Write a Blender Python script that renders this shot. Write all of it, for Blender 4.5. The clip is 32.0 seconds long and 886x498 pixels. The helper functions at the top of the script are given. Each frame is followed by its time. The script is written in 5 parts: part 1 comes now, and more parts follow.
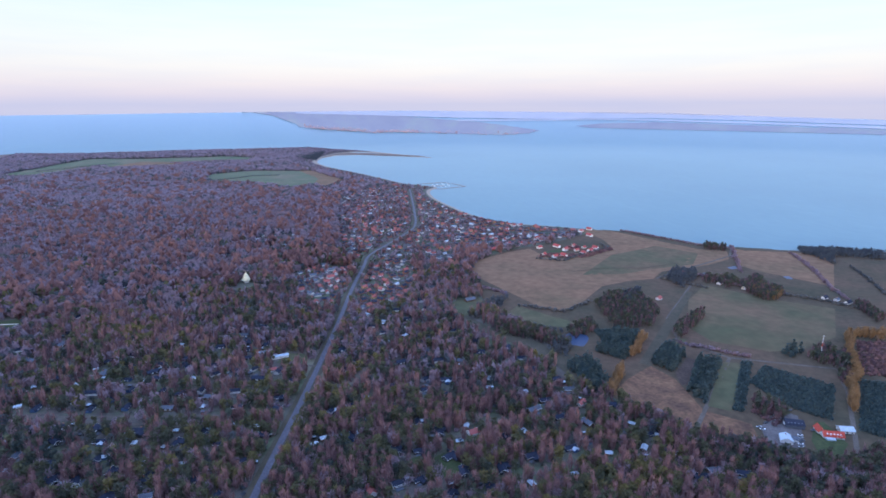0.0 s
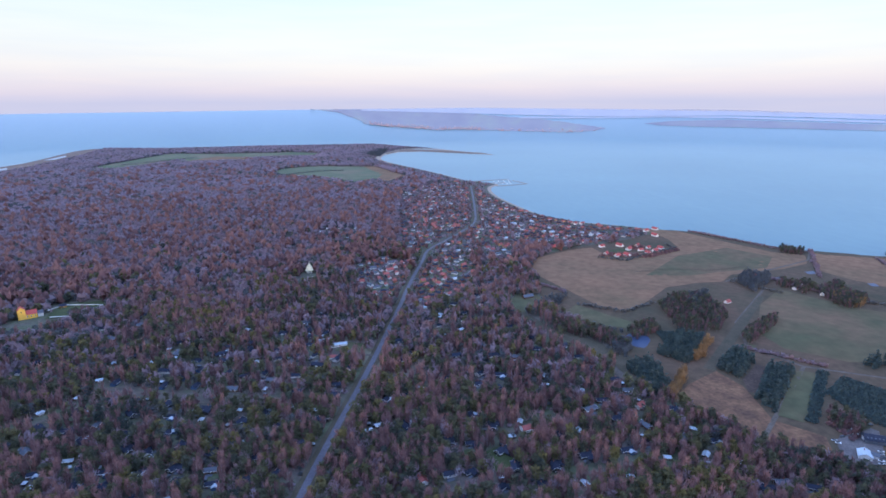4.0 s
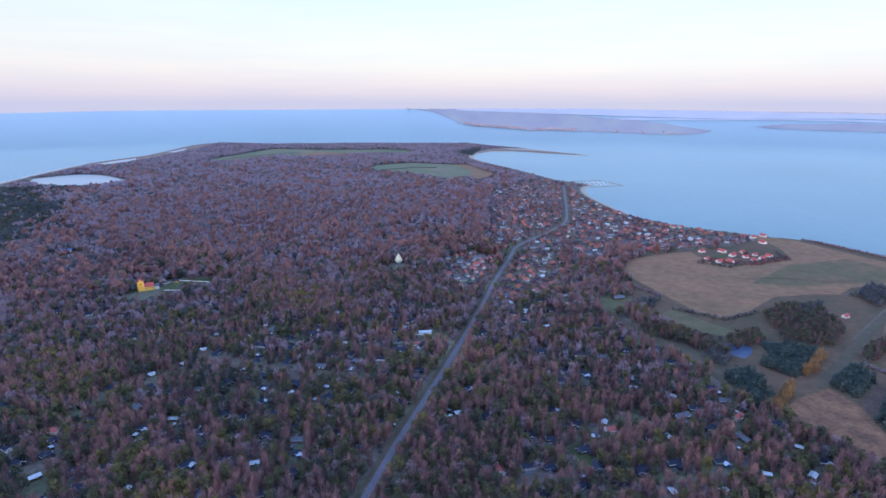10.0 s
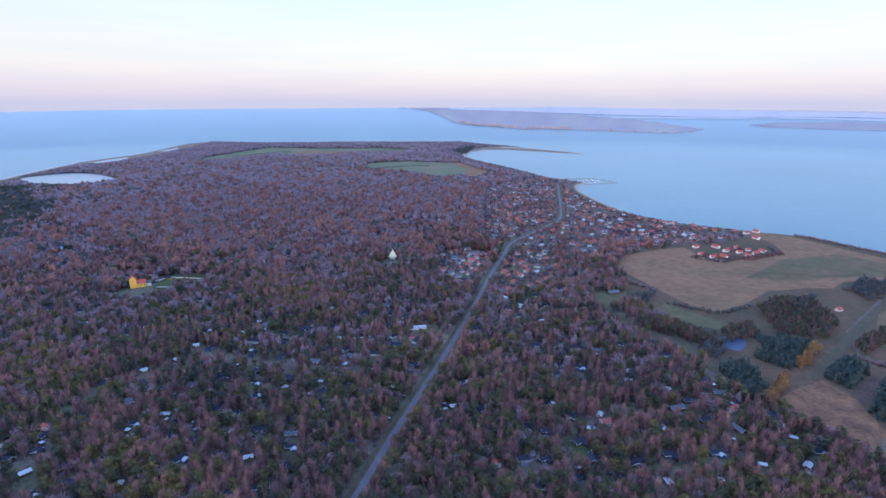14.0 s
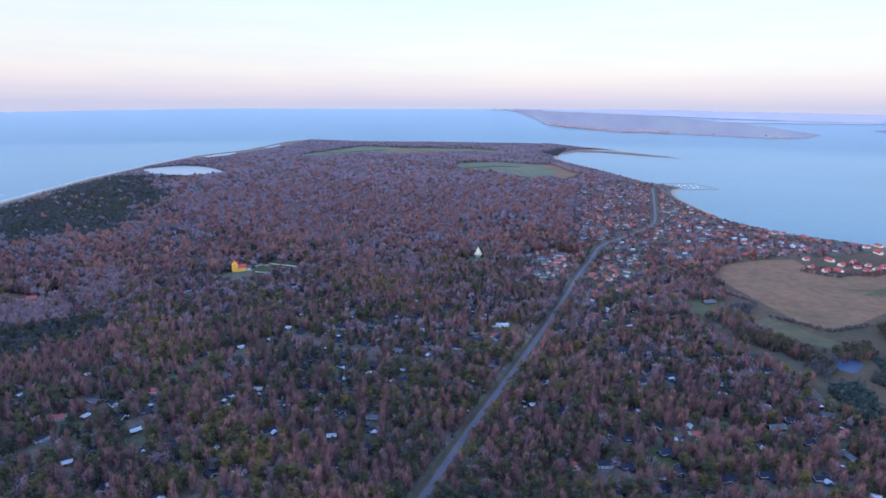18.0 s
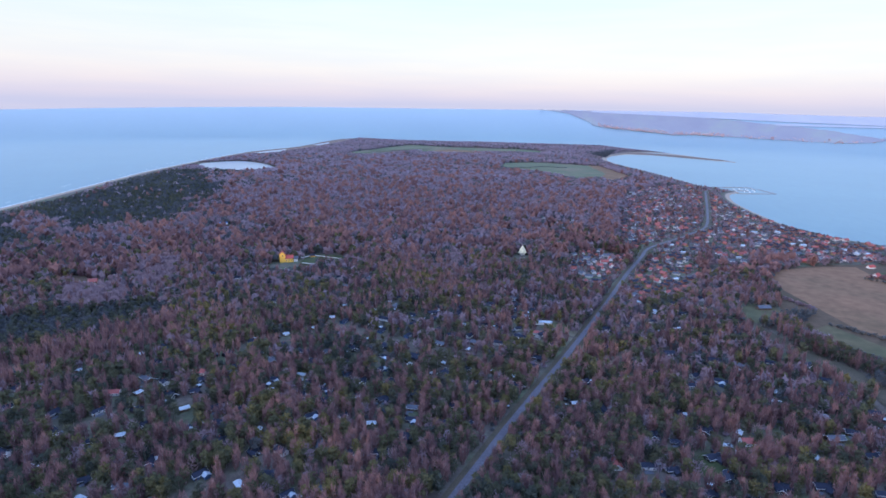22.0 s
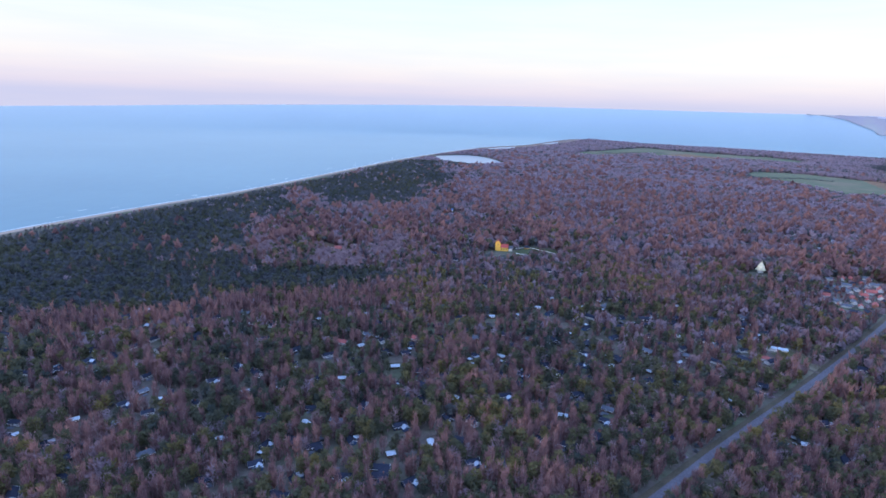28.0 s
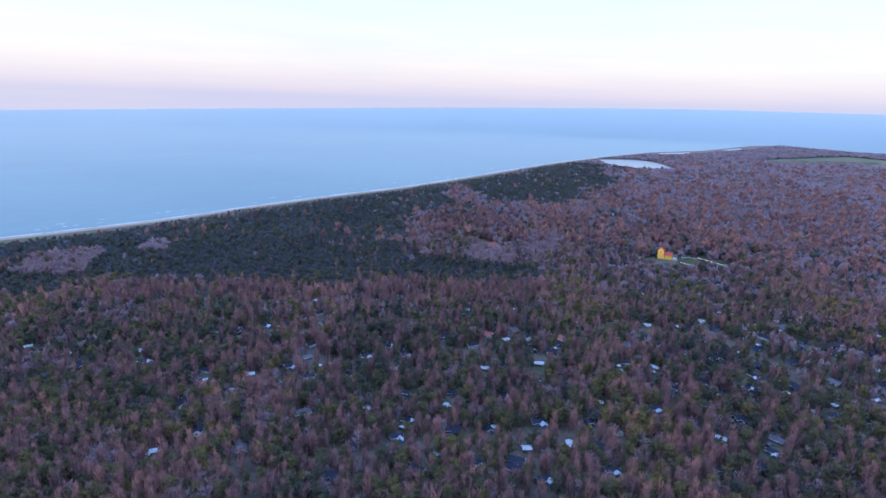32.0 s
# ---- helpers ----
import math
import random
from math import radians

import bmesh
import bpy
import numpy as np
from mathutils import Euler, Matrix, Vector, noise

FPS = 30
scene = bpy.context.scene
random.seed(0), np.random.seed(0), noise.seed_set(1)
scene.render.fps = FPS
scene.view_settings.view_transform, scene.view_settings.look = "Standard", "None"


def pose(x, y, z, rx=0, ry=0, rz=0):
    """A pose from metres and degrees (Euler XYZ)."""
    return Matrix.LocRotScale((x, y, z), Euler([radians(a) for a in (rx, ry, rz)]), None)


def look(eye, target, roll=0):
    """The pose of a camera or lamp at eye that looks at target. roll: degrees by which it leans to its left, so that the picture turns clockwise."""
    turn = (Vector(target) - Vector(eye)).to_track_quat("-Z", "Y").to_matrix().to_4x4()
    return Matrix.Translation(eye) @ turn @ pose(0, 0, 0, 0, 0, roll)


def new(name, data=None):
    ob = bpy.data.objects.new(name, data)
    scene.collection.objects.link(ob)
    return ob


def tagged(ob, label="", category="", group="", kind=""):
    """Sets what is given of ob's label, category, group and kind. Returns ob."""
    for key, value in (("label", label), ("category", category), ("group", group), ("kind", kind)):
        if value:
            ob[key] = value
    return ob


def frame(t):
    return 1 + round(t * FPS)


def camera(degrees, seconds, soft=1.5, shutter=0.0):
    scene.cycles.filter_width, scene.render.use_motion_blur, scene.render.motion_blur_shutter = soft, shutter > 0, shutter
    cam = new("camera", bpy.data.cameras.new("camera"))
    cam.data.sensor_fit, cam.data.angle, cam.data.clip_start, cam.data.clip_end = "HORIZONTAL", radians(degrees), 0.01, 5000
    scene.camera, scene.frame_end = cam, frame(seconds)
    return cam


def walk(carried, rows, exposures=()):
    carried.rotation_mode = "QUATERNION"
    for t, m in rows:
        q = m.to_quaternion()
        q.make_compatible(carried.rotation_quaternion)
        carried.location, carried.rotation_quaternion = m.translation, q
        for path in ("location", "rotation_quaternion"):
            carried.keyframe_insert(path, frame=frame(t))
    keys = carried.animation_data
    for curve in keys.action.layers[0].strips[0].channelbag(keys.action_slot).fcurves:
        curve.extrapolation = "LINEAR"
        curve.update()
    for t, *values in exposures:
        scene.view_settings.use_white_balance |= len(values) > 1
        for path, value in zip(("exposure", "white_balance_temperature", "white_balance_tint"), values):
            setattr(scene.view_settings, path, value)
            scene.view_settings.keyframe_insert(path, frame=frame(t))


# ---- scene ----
# path: seconds, eye x y z, yaw to the right, pitch, roll
PATH = [
    (0.0, 0.0, 0.0, 280.0, 17.99, -14.30, -0.13),
    (0.5, 0.8, -0.2, 279.8, 17.28, -14.39, -0.29),
    (1.0, 1.4, -0.4, 279.5, 16.34, -14.42, -0.31),
    (1.5, 1.8, -0.6, 279.1, 15.15, -14.46, -0.29),
    (2.0, 2.0, -1.0, 278.6, 14.33, -14.47, -0.26),
    (2.5, 2.2, -1.3, 278.1, 13.55, -14.49, -0.26),
    (3.0, 2.2, -1.6, 277.5, 12.97, -14.49, -0.26),
    (3.5, 2.1, -1.8, 276.8, 12.49, -14.50, -0.26),
    (5.5, 1.9, -1.7, 273.2, 9.74, -14.43, -0.21),
    (6.0, 1.8, -1.6, 272.2, 9.71, -14.43, -0.21),
    (6.5, 1.7, -1.6, 271.2, 8.88, -14.42, -0.19),
    (7.0, 1.6, -1.5, 270.2, 7.90, -14.42, -0.13),
    (7.5, 1.5, -1.4, 269.2, 7.21, -14.42, -0.09),
    (8.0, 1.6, -1.5, 268.3, 6.03, -14.38, -0.04),
    (8.5, 1.8, -1.6, 267.5, 5.05, -14.40, 0.04),
    (9.0, 2.0, -1.8, 266.6, 3.98, -14.38, 0.09),
    (9.5, 2.2, -1.9, 265.6, 2.84, -14.36, 0.11),
    (10.0, 2.3, -1.9, 264.6, 2.63, -14.35, 0.12),
    (10.5, 2.4, -1.8, 263.6, 2.58, -14.34, 0.10),
    (11.0, 2.6, -1.7, 262.6, 1.23, -14.32, 0.12),
    (11.5, 2.7, -1.6, 261.7, 0.02, -14.34, 0.15),
    (12.0, 2.8, -1.6, 260.9, 0.15, -14.36, 0.15),
    (12.5, 2.7, -1.4, 260.3, 0.62, -14.35, 0.15),
    (13.0, 2.5, -1.3, 259.7, 3.10, -14.33, 0.09),
    (13.5, 2.2, -1.2, 259.1, 3.71, -14.38, 0.01),
    (14.0, 2.0, -1.2, 258.3, 3.23, -14.38, 0.07),
    (14.5, 1.8, -1.3, 257.6, 1.81, -14.35, 0.20),
    (16.5, 1.4, -2.5, 254.7, -2.97, -14.26, 0.38),
    (17.0, 1.3, -2.6, 253.8, -3.96, -14.24, 0.43),
    (17.5, 1.3, -2.6, 252.9, -4.96, -14.22, 0.49),
    (18.0, 1.2, -2.5, 251.9, -5.58, -14.23, 0.51),
    (18.5, 1.1, -2.4, 250.8, -5.78, -14.20, 0.53),
    (19.0, 0.9, -2.3, 249.8, -5.97, -14.19, 0.57),
    (19.5, 0.7, -2.4, 248.7, -6.79, -14.17, 0.65),
    (20.0, 0.5, -2.4, 247.7, -7.23, -14.18, 0.72),
    (20.5, 0.4, -2.3, 246.8, -7.28, -14.16, 0.77),
    (21.0, 0.4, -2.1, 245.9, -8.07, -14.15, 0.85),
    (21.5, 0.5, -2.2, 245.0, -8.95, -14.16, 0.92),
    (22.0, 0.6, -2.6, 244.1, -10.07, -14.19, 1.01),
    (22.5, 0.7, -3.0, 243.3, -11.23, -14.17, 1.12),
    (23.0, 0.7, -3.4, 242.5, -12.03, -14.19, 1.16),
    (23.5, 0.8, -3.7, 241.8, -12.96, -14.22, 1.28),
    (24.0, 1.0, -3.9, 241.1, -14.03, -14.25, 1.35),
    (24.5, 1.5, -3.9, 240.4, -15.36, -14.28, 1.37),
    (26.5, 4.8, -3.1, 236.6, -24.42, -14.49, 1.57),
    (27.0, 5.5, -2.9, 235.6, -26.96, -14.51, 1.71),
    (27.5, 6.2, -2.9, 234.4, -29.69, -14.55, 1.81),
    (28.0, 6.8, -2.7, 233.3, -32.35, -14.59, 1.83),
    (28.5, 7.0, -2.5, 232.6, -34.97, -14.70, 2.03),
    (29.0, 7.2, -2.2, 231.9, -37.53, -14.80, 2.14),
    (29.5, 7.5, -2.0, 231.3, -39.44, -14.87, 2.14),
    (30.0, 7.9, -1.7, 230.6, -41.15, -14.92, 2.17),
    (30.5, 8.4, -1.3, 229.5, -42.96, -14.91, 2.16),
    (31.0, 9.0, -0.9, 228.2, -44.91, -14.88, 2.15),
    (31.5, 9.8, -0.4, 226.4, -46.87, -14.83, 1.97),
    (32.0, 10.7, 0.1, 224.5, -48.52, -14.68, 1.69),
]


def aim(x, y, z, yaw, pitch, roll):
    a, b = radians(yaw), radians(pitch)
    way = Vector((math.sin(a) * math.cos(b), math.cos(a) * math.cos(b), math.sin(b)))
    eye = Vector((x, y, z))
    return look(eye, eye + way * 100, roll)


cam = camera(75.68, 32.0, soft=1.65)
walk(cam, [(r[0], aim(*r[1:])) for r in PATH], exposures=[(0.0, 0.0, 5750.0, 13.0), (14.0, 0.0, 5750.0, 13.0), (24.0, 0.05, 5750.0, 13.0), (32.0, 0.1, 5750.0, 13.0)])

# ---- world and sun: a clear winter dusk, the sun low behind the camera ----
SUN_AZ, SUN_EL = -152.0, 7.0
world = bpy.data.worlds.new("world")
scene.world = world
world.use_nodes = True
wt = world.node_tree
wt.nodes.clear()


def node(tree, kind, **values):
    n = tree.nodes.new(kind)
    for key, value in values.items():
        if key == "op":
            n.operation = value
        elif key == "blend":
            n.blend_type = value
        elif key == "dtype":
            n.data_type = value
        else:
            n.inputs[key.replace("_", " ")].default_value = value
    return n


def ramp(tree, fac, stops):
    n = tree.nodes.new("ShaderNodeValToRGB")
    e = n.color_ramp.elements
    while len(e) < len(stops):
        e.new(0.5)
    for i, (p, c) in enumerate(stops):
        e[i].position = p
        e[i].color = (*c, 1)
    tree.links.new(fac, n.inputs[0])
    return n.outputs[0]


sky = wt.nodes.new("ShaderNodeTexSky")
sky.sky_type = "NISHITA"
sky.sun_disc = False
sky.sun_elevation, sky.sun_rotation = radians(SUN_EL), radians(SUN_AZ)
sky.air_density, sky.dust_density, sky.ozone_density = 1.0, 2.0, 1.5
geo = wt.nodes.new("ShaderNodeTexCoord")
sep = wt.nodes.new("ShaderNodeSeparateXYZ")
wt.links.new(geo.outputs["Generated"], sep.inputs[0])
# the thin bright veil of high cloud and the pink band that stands over the far horizon
veil = ramp(wt, sep.outputs[2], [(0.0, (0.74, 0.71, 0.82)), (0.012, (0.86, 0.77, 0.82)), (0.03, (0.96, 0.85, 0.83)), (0.055, (1.0, 0.92, 0.85)), (0.10, (0.97, 0.95, 0.85)), (0.20, (0.86, 0.97, 0.90)), (0.5, (0.50, 0.66, 1.0)), (1.0, (0.42, 0.60, 1.0))])
stretch = node(wt, "ShaderNodeMapping", Scale=(2.0, 2.0, 22.0))
wt.links.new(geo.outputs["Generated"], stretch.inputs[0])
wisps = node(wt, "ShaderNodeTexNoise", Scale=2.2, Detail=5.0, Roughness=0.55)
wt.links.new(stretch.outputs[0], wisps.inputs["Vector"])
wisp = ramp(wt, wisps.outputs[0], [(0.35, (0.955, 0.965, 1.0)), (0.65, (1.02, 1.0, 0.99))])
mul = node(wt, "ShaderNodeMix", blend="MULTIPLY", dtype="RGBA", Factor=1.0)
wt.links.new(veil, mul.inputs[6])
wt.links.new(wisp, mul.inputs[7])
bright = node(wt, "ShaderNodeVectorMath", op="SCALE")
lift = node(wt, "ShaderNodeMapRange")
for key, value in (("From Min", 0.16), ("From Max", 0.6), ("To Min", 1.0), ("To Max", 2.5)):
    lift.inputs[key].default_value = value
wt.links.new(sep.outputs[2], lift.inputs["Value"])
wt.links.new(lift.outputs[0], bright.inputs["Scale"])
wt.links.new(mul.outputs[2], bright.inputs[0])
bg_sky = node(wt, "ShaderNodeBackground", Strength=0.06)
wt.links.new(sky.outputs[0], bg_sky.inputs[0])
bg_veil = node(wt, "ShaderNodeBackground", Strength=0.87)
wt.links.new(bright.outputs[0], bg_veil.inputs[0])
both = wt.nodes.new("ShaderNodeAddShader")
wt.links.new(bg_sky.outputs[0], both.inputs[0])
wt.links.new(bg_veil.outputs[0], both.inputs[1])
out = wt.nodes.new("ShaderNodeOutputWorld")
wt.links.new(both.outputs[0], out.inputs[0])

sun = new("sun", bpy.data.lights.new("sun", "SUN"))
sun.data.energy, sun.data.angle, sun.data.color = 0.95, radians(1.5), (1.0, 0.70, 0.45)
sa, se = radians(SUN_AZ), radians(SUN_EL)
sun.matrix_world = look((0, 0, 600), Vector((0, 0, 600)) - Vector((math.sin(sa) * math.cos(se), math.cos(sa) * math.cos(se), math.sin(se))))


# ---- materials ----
def material(name, stops, scale=0.2, rough=0.85, bump=0.0, detail=4.0, fine=0.0, metal=0.0, spec=0.3, source="noise", grain=0.3):
    """A surface whose colour runs over stops with noise of that scale (per metre), grain of a finer one, and relief."""
    m = bpy.data.materials.new(name)
    m.use_nodes = True
    t = m.node_tree
    b = t.nodes["Principled BSDF"]
    b.inputs["Roughness"].default_value = rough
    b.inputs["Metallic"].default_value = metal
    b.inputs["Specular IOR Level"].default_value = spec
    pos = t.nodes.new("ShaderNodeNewGeometry")
    place = pos.outputs["Position"]
    if source == "object":
        place = t.nodes.new("ShaderNodeTexCoord").outputs["Object"]
    n = node(t, "ShaderNodeTexNoise", Scale=scale, Detail=detail, Roughness=0.6)
    t.links.new(place, n.inputs["Vector"])
    fac = n.outputs[0]
    if source == "tint":
        a = t.nodes.new("ShaderNodeAttribute")
        a.attribute_name = "tint"
        fac = a.outputs["Fac"]
    if source == "random":
        fac = t.nodes.new("ShaderNodeObjectInfo").outputs["Random"]
    col = ramp(t, fac, stops)
    if fine:
        f = node(t, "ShaderNodeTexNoise", Scale=fine, Detail=3.0)
        t.links.new(place, f.inputs["Vector"])
        g = ramp(t, f.outputs[0], [(0.3, (1 - grain,) * 3), (0.7, (1 + grain,) * 3)])
        x = node(t, "ShaderNodeMix", blend="MULTIPLY", dtype="RGBA", Factor=1.0)
        t.links.new(col, x.inputs[6])
        t.links.new(g, x.inputs[7])
        col = x.outputs[2]
    t.links.new(col, b.inputs["Base Color"])
    if bump:
        k = node(t, "ShaderNodeBump", Strength=min(1.0, bump), Distance=bump)
        t.links.new(n.outputs[0], k.inputs["Height"])
        t.links.new(k.outputs[0], b.inputs["Normal"])
    return m


def crown_material(name, stops, spread=0.24, through_=0.5):
    """Twigs or needles: the colour of each tree by its own tint, a little different from tuft to tuft; light passes the loose tufts."""
    m = bpy.data.materials.new(name)
    m.use_nodes = True
    t = m.node_tree
    t.nodes.remove(t.nodes["Principled BSDF"])
    a = t.nodes.new("ShaderNodeAttribute")
    a.attribute_name = "tint"
    col = ramp(t, a.outputs["Fac"], stops)
    isl = t.nodes.new("ShaderNodeNewGeometry").outputs["Random Per Island"]
    g = ramp(t, isl, [(0.0, (1 - spread, 1 - spread, 1.02 - spread)), (1.0, (1 + spread, 0.97 + spread, 0.94 + spread))])
    x = node(t, "ShaderNodeMix", blend="MULTIPLY", dtype="RGBA", Factor=1.0)
    t.links.new(col, x.inputs[6])
    t.links.new(g, x.inputs[7])
    d = node(t, "ShaderNodeBsdfDiffuse", Roughness=0.9)
    l = t.nodes.new("ShaderNodeBsdfTranslucent")
    t.links.new(x.outputs[2], d.inputs[0])
    t.links.new(x.outputs[2], l.inputs[0])
    mix = node(t, "ShaderNodeMixShader", Fac=through_)
    t.links.new(d.outputs[0], mix.inputs[1])
    t.links.new(l.outputs[0], mix.inputs[2])
    t.links.new(mix.outputs[0], t.nodes["Material Output"].inputs[0])
    return m


# crown colours are lifted and blued to hold haze, the bare twigs most
M_BIRCH = crown_material("birch_twigs", [(0.0, (0.156, 0.102, 0.118)), (0.4, (0.210, 0.130, 0.142)), (0.75, (0.278, 0.163, 0.164)), (1.0, (0.375, 0.210, 0.186))], spread=0.2)
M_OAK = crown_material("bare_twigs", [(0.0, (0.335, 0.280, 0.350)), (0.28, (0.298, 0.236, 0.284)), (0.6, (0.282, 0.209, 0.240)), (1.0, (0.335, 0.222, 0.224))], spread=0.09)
M_PINE = crown_material("pine_needles", [(0.0, (0.074, 0.090, 0.088)), (0.5, (0.124, 0.128, 0.082)), (1.0, (0.210, 0.178, 0.080))])
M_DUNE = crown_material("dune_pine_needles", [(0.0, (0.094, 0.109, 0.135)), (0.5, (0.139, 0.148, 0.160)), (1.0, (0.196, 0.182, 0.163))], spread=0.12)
M_SPRUCE = crown_material("spruce_needles", [(0.0, (0.070, 0.105, 0.118)), (1.0, (0.115, 0.150, 0.142))])
M_GOLD = crown_material("golden_leaves", [(0.0, (0.25, 0.160, 0.092)), (1.0, (0.36, 0.225, 0.115))])
M_BARK = material("bark", [(0.3, (0.16, 0.13, 0.13)), (0.6, (0.40, 0.34, 0.33))], 1.5, 0.9)
M_ASPHALT = material("asphalt", [(0.3, (0.068, 0.064, 0.086)), (0.7, (0.092, 0.088, 0.114))], 0.05, 0.7, fine=0.6)
M_VERGE = material("verge_grass", [(0.3, (0.048, 0.044, 0.030)), (0.7, (0.080, 0.062, 0.044))], 0.1, 0.95, fine=0.9)
M_LANE = material("gravel_lane", [(0.3, (0.075, 0.060, 0.051)), (0.7, (0.116, 0.095, 0.082))], 0.08, 0.95, fine=0.8)
M_STUBBLE = material("stubble_field", [(0.28, (0.118, 0.078, 0.044)), (0.5, (0.158, 0.090, 0.053)), (0.72, (0.190, 0.102, 0.060))], 0.008, 0.95, fine=0.08, grain=0.2)
M_GREEN = material("winter_grass", [(0.3, (0.050, 0.063, 0.032)), (0.5, (0.076, 0.072, 0.038)), (0.68, (0.120, 0.080, 0.048))], 0.007, 0.95, fine=0.09, grain=0.2)
M_PASTURE = material("olive_pasture", [(0.3, (0.055, 0.062, 0.031)), (0.48, (0.084, 0.069, 0.038)), (0.68, (0.125, 0.078, 0.048))], 0.009, 0.95, fine=0.09, grain=0.16)
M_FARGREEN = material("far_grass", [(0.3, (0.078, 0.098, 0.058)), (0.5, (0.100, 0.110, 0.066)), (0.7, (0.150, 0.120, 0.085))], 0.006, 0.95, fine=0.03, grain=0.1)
M_REED = material("dry_reed", [(0.3, (0.078, 0.043, 0.030)), (0.5, (0.135, 0.070, 0.042)), (0.7, (0.185, 0.102, 0.058))], 0.05, 0.95, fine=0.3)
M_YARD = material("yard_gravel", [(0.3, (0.085, 0.075, 0.080)), (0.7, (0.12, 0.105, 0.108))], 0.1, 0.9, fine=0.7)
M_LAWN = material("lawn", [(0.3, (0.028, 0.042, 0.016)), (0.7, (0.055, 0.064, 0.026))], 0.06, 0.95, fine=0.5)
M_SAND = material("sand", [(0.3, (0.40, 0.32, 0.25)), (0.7, (0.55, 0.45, 0.36))], 0.03, 0.95)
M_SPIT = material("dune_heath", [(0.3, (0.115, 0.080, 0.068)), (0.7, (0.20, 0.14, 0.112))], 0.03, 0.95)
M_MEADOW = material("rough_meadow", [(0.3, (0.046, 0.041, 0.025)), (0.5, (0.072, 0.050, 0.032)), (0.7, (0.098, 0.058, 0.039))], 0.011, 0.95, fine=0.15, grain=0.22)
M_SOIL = material("dark_soil", [(0.3, (0.047, 0.031, 0.027)), (0.7, (0.080, 0.054, 0.044))], 0.05, 0.95, fine=0.4)
M_FOAM = material("surf", [(0.3, (0.45, 0.50, 0.55)), (0.7, (0.66, 0.68, 0.72))], 0.05, 0.6)
M_STONE = material("quay_stone", [(0.3, (0.20, 0.19, 0.18)), (0.7, (0.34, 0.32, 0.30))], 0.3, 0.9)


def land_material():
    """Forest floor with moss and lawn patches; the lowest strip along the water is sand."""
    m = material("forest_floor", [(0.25, (0.062, 0.074, 0.052)), (0.45, (0.088, 0.072, 0.068)), (0.6, (0.070, 0.084, 0.048)), (0.8, (0.110, 0.085, 0.078))], 0.014, 0.95, detail=7.0, fine=0.25)
    t = m.node_tree
    b = t.nodes["Principled BSDF"]
    col = b.inputs["Base Color"].links[0].from_socket
    s = t.nodes.new("ShaderNodeSeparateXYZ")
    p = t.nodes.new("ShaderNodeNewGeometry")
    t.links.new(p.outputs["Position"], s.inputs[0])
    r = node(t, "ShaderNodeMapRange")
    r.inputs["From Min"].default_value, r.inputs["From Max"].default_value = 2.3, 1.5
    t.links.new(s.outputs[2], r.inputs["Value"])
    x = node(t, "ShaderNodeMix", dtype="RGBA")
    t.links.new(r.outputs[0], x.inputs[0])
    t.links.new(col, x.inputs[6])
    x.inputs[7].default_value = (0.30, 0.235, 0.19, 1)
    t.links.new(x.outputs[2], b.inputs["Base Color"])
    return m


def water_material(name, deep, rough, wave, scale, spec=0.5):
    m = bpy.data.materials.new(name)
    m.use_nodes = True
    t = m.node_tree
    b = t.nodes["Principled BSDF"]
    b.inputs["Roughness"].default_value = rough
    b.inputs["IOR"].default_value = 1.33
    b.inputs["Specular IOR Level"].default_value = spec
    p = t.nodes.new("ShaderNodeNewGeometry").outputs["Position"]
    n = node(t, "ShaderNodeTexNoise", Scale=0.0035, Detail=5.0)
    t.links.new(p, n.inputs["Vector"])
    t.links.new(ramp(t, n.outputs[0], [(0.3, tuple(c * 0.88 for c in deep)), (0.7, tuple(min(1, c * 1.12) for c in deep))]), b.inputs["Base Color"])
    mp = node(t, "ShaderNodeMapping", Scale=(1.0, 0.45, 1.0))
    mp.inputs["Rotation"].default_value = (0, 0, radians(20))
    t.links.new(p, mp.inputs[0])
    w = node(t, "ShaderNodeTexNoise", Scale=scale, Detail=3.0)
    t.links.new(mp.outputs[0], w.inputs["Vector"])
    up = node(t, "ShaderNodeCombineXYZ", Z=1.0)
    k = node(t, "ShaderNodeBump", Strength=0.6, Distance=wave)
    t.links.new(w.outputs[0], k.inputs["Height"])
    t.links.new(up.outputs[0], k.inputs["Normal"])
    t.links.new(k.outputs[0], b.inputs["Normal"])
    return m


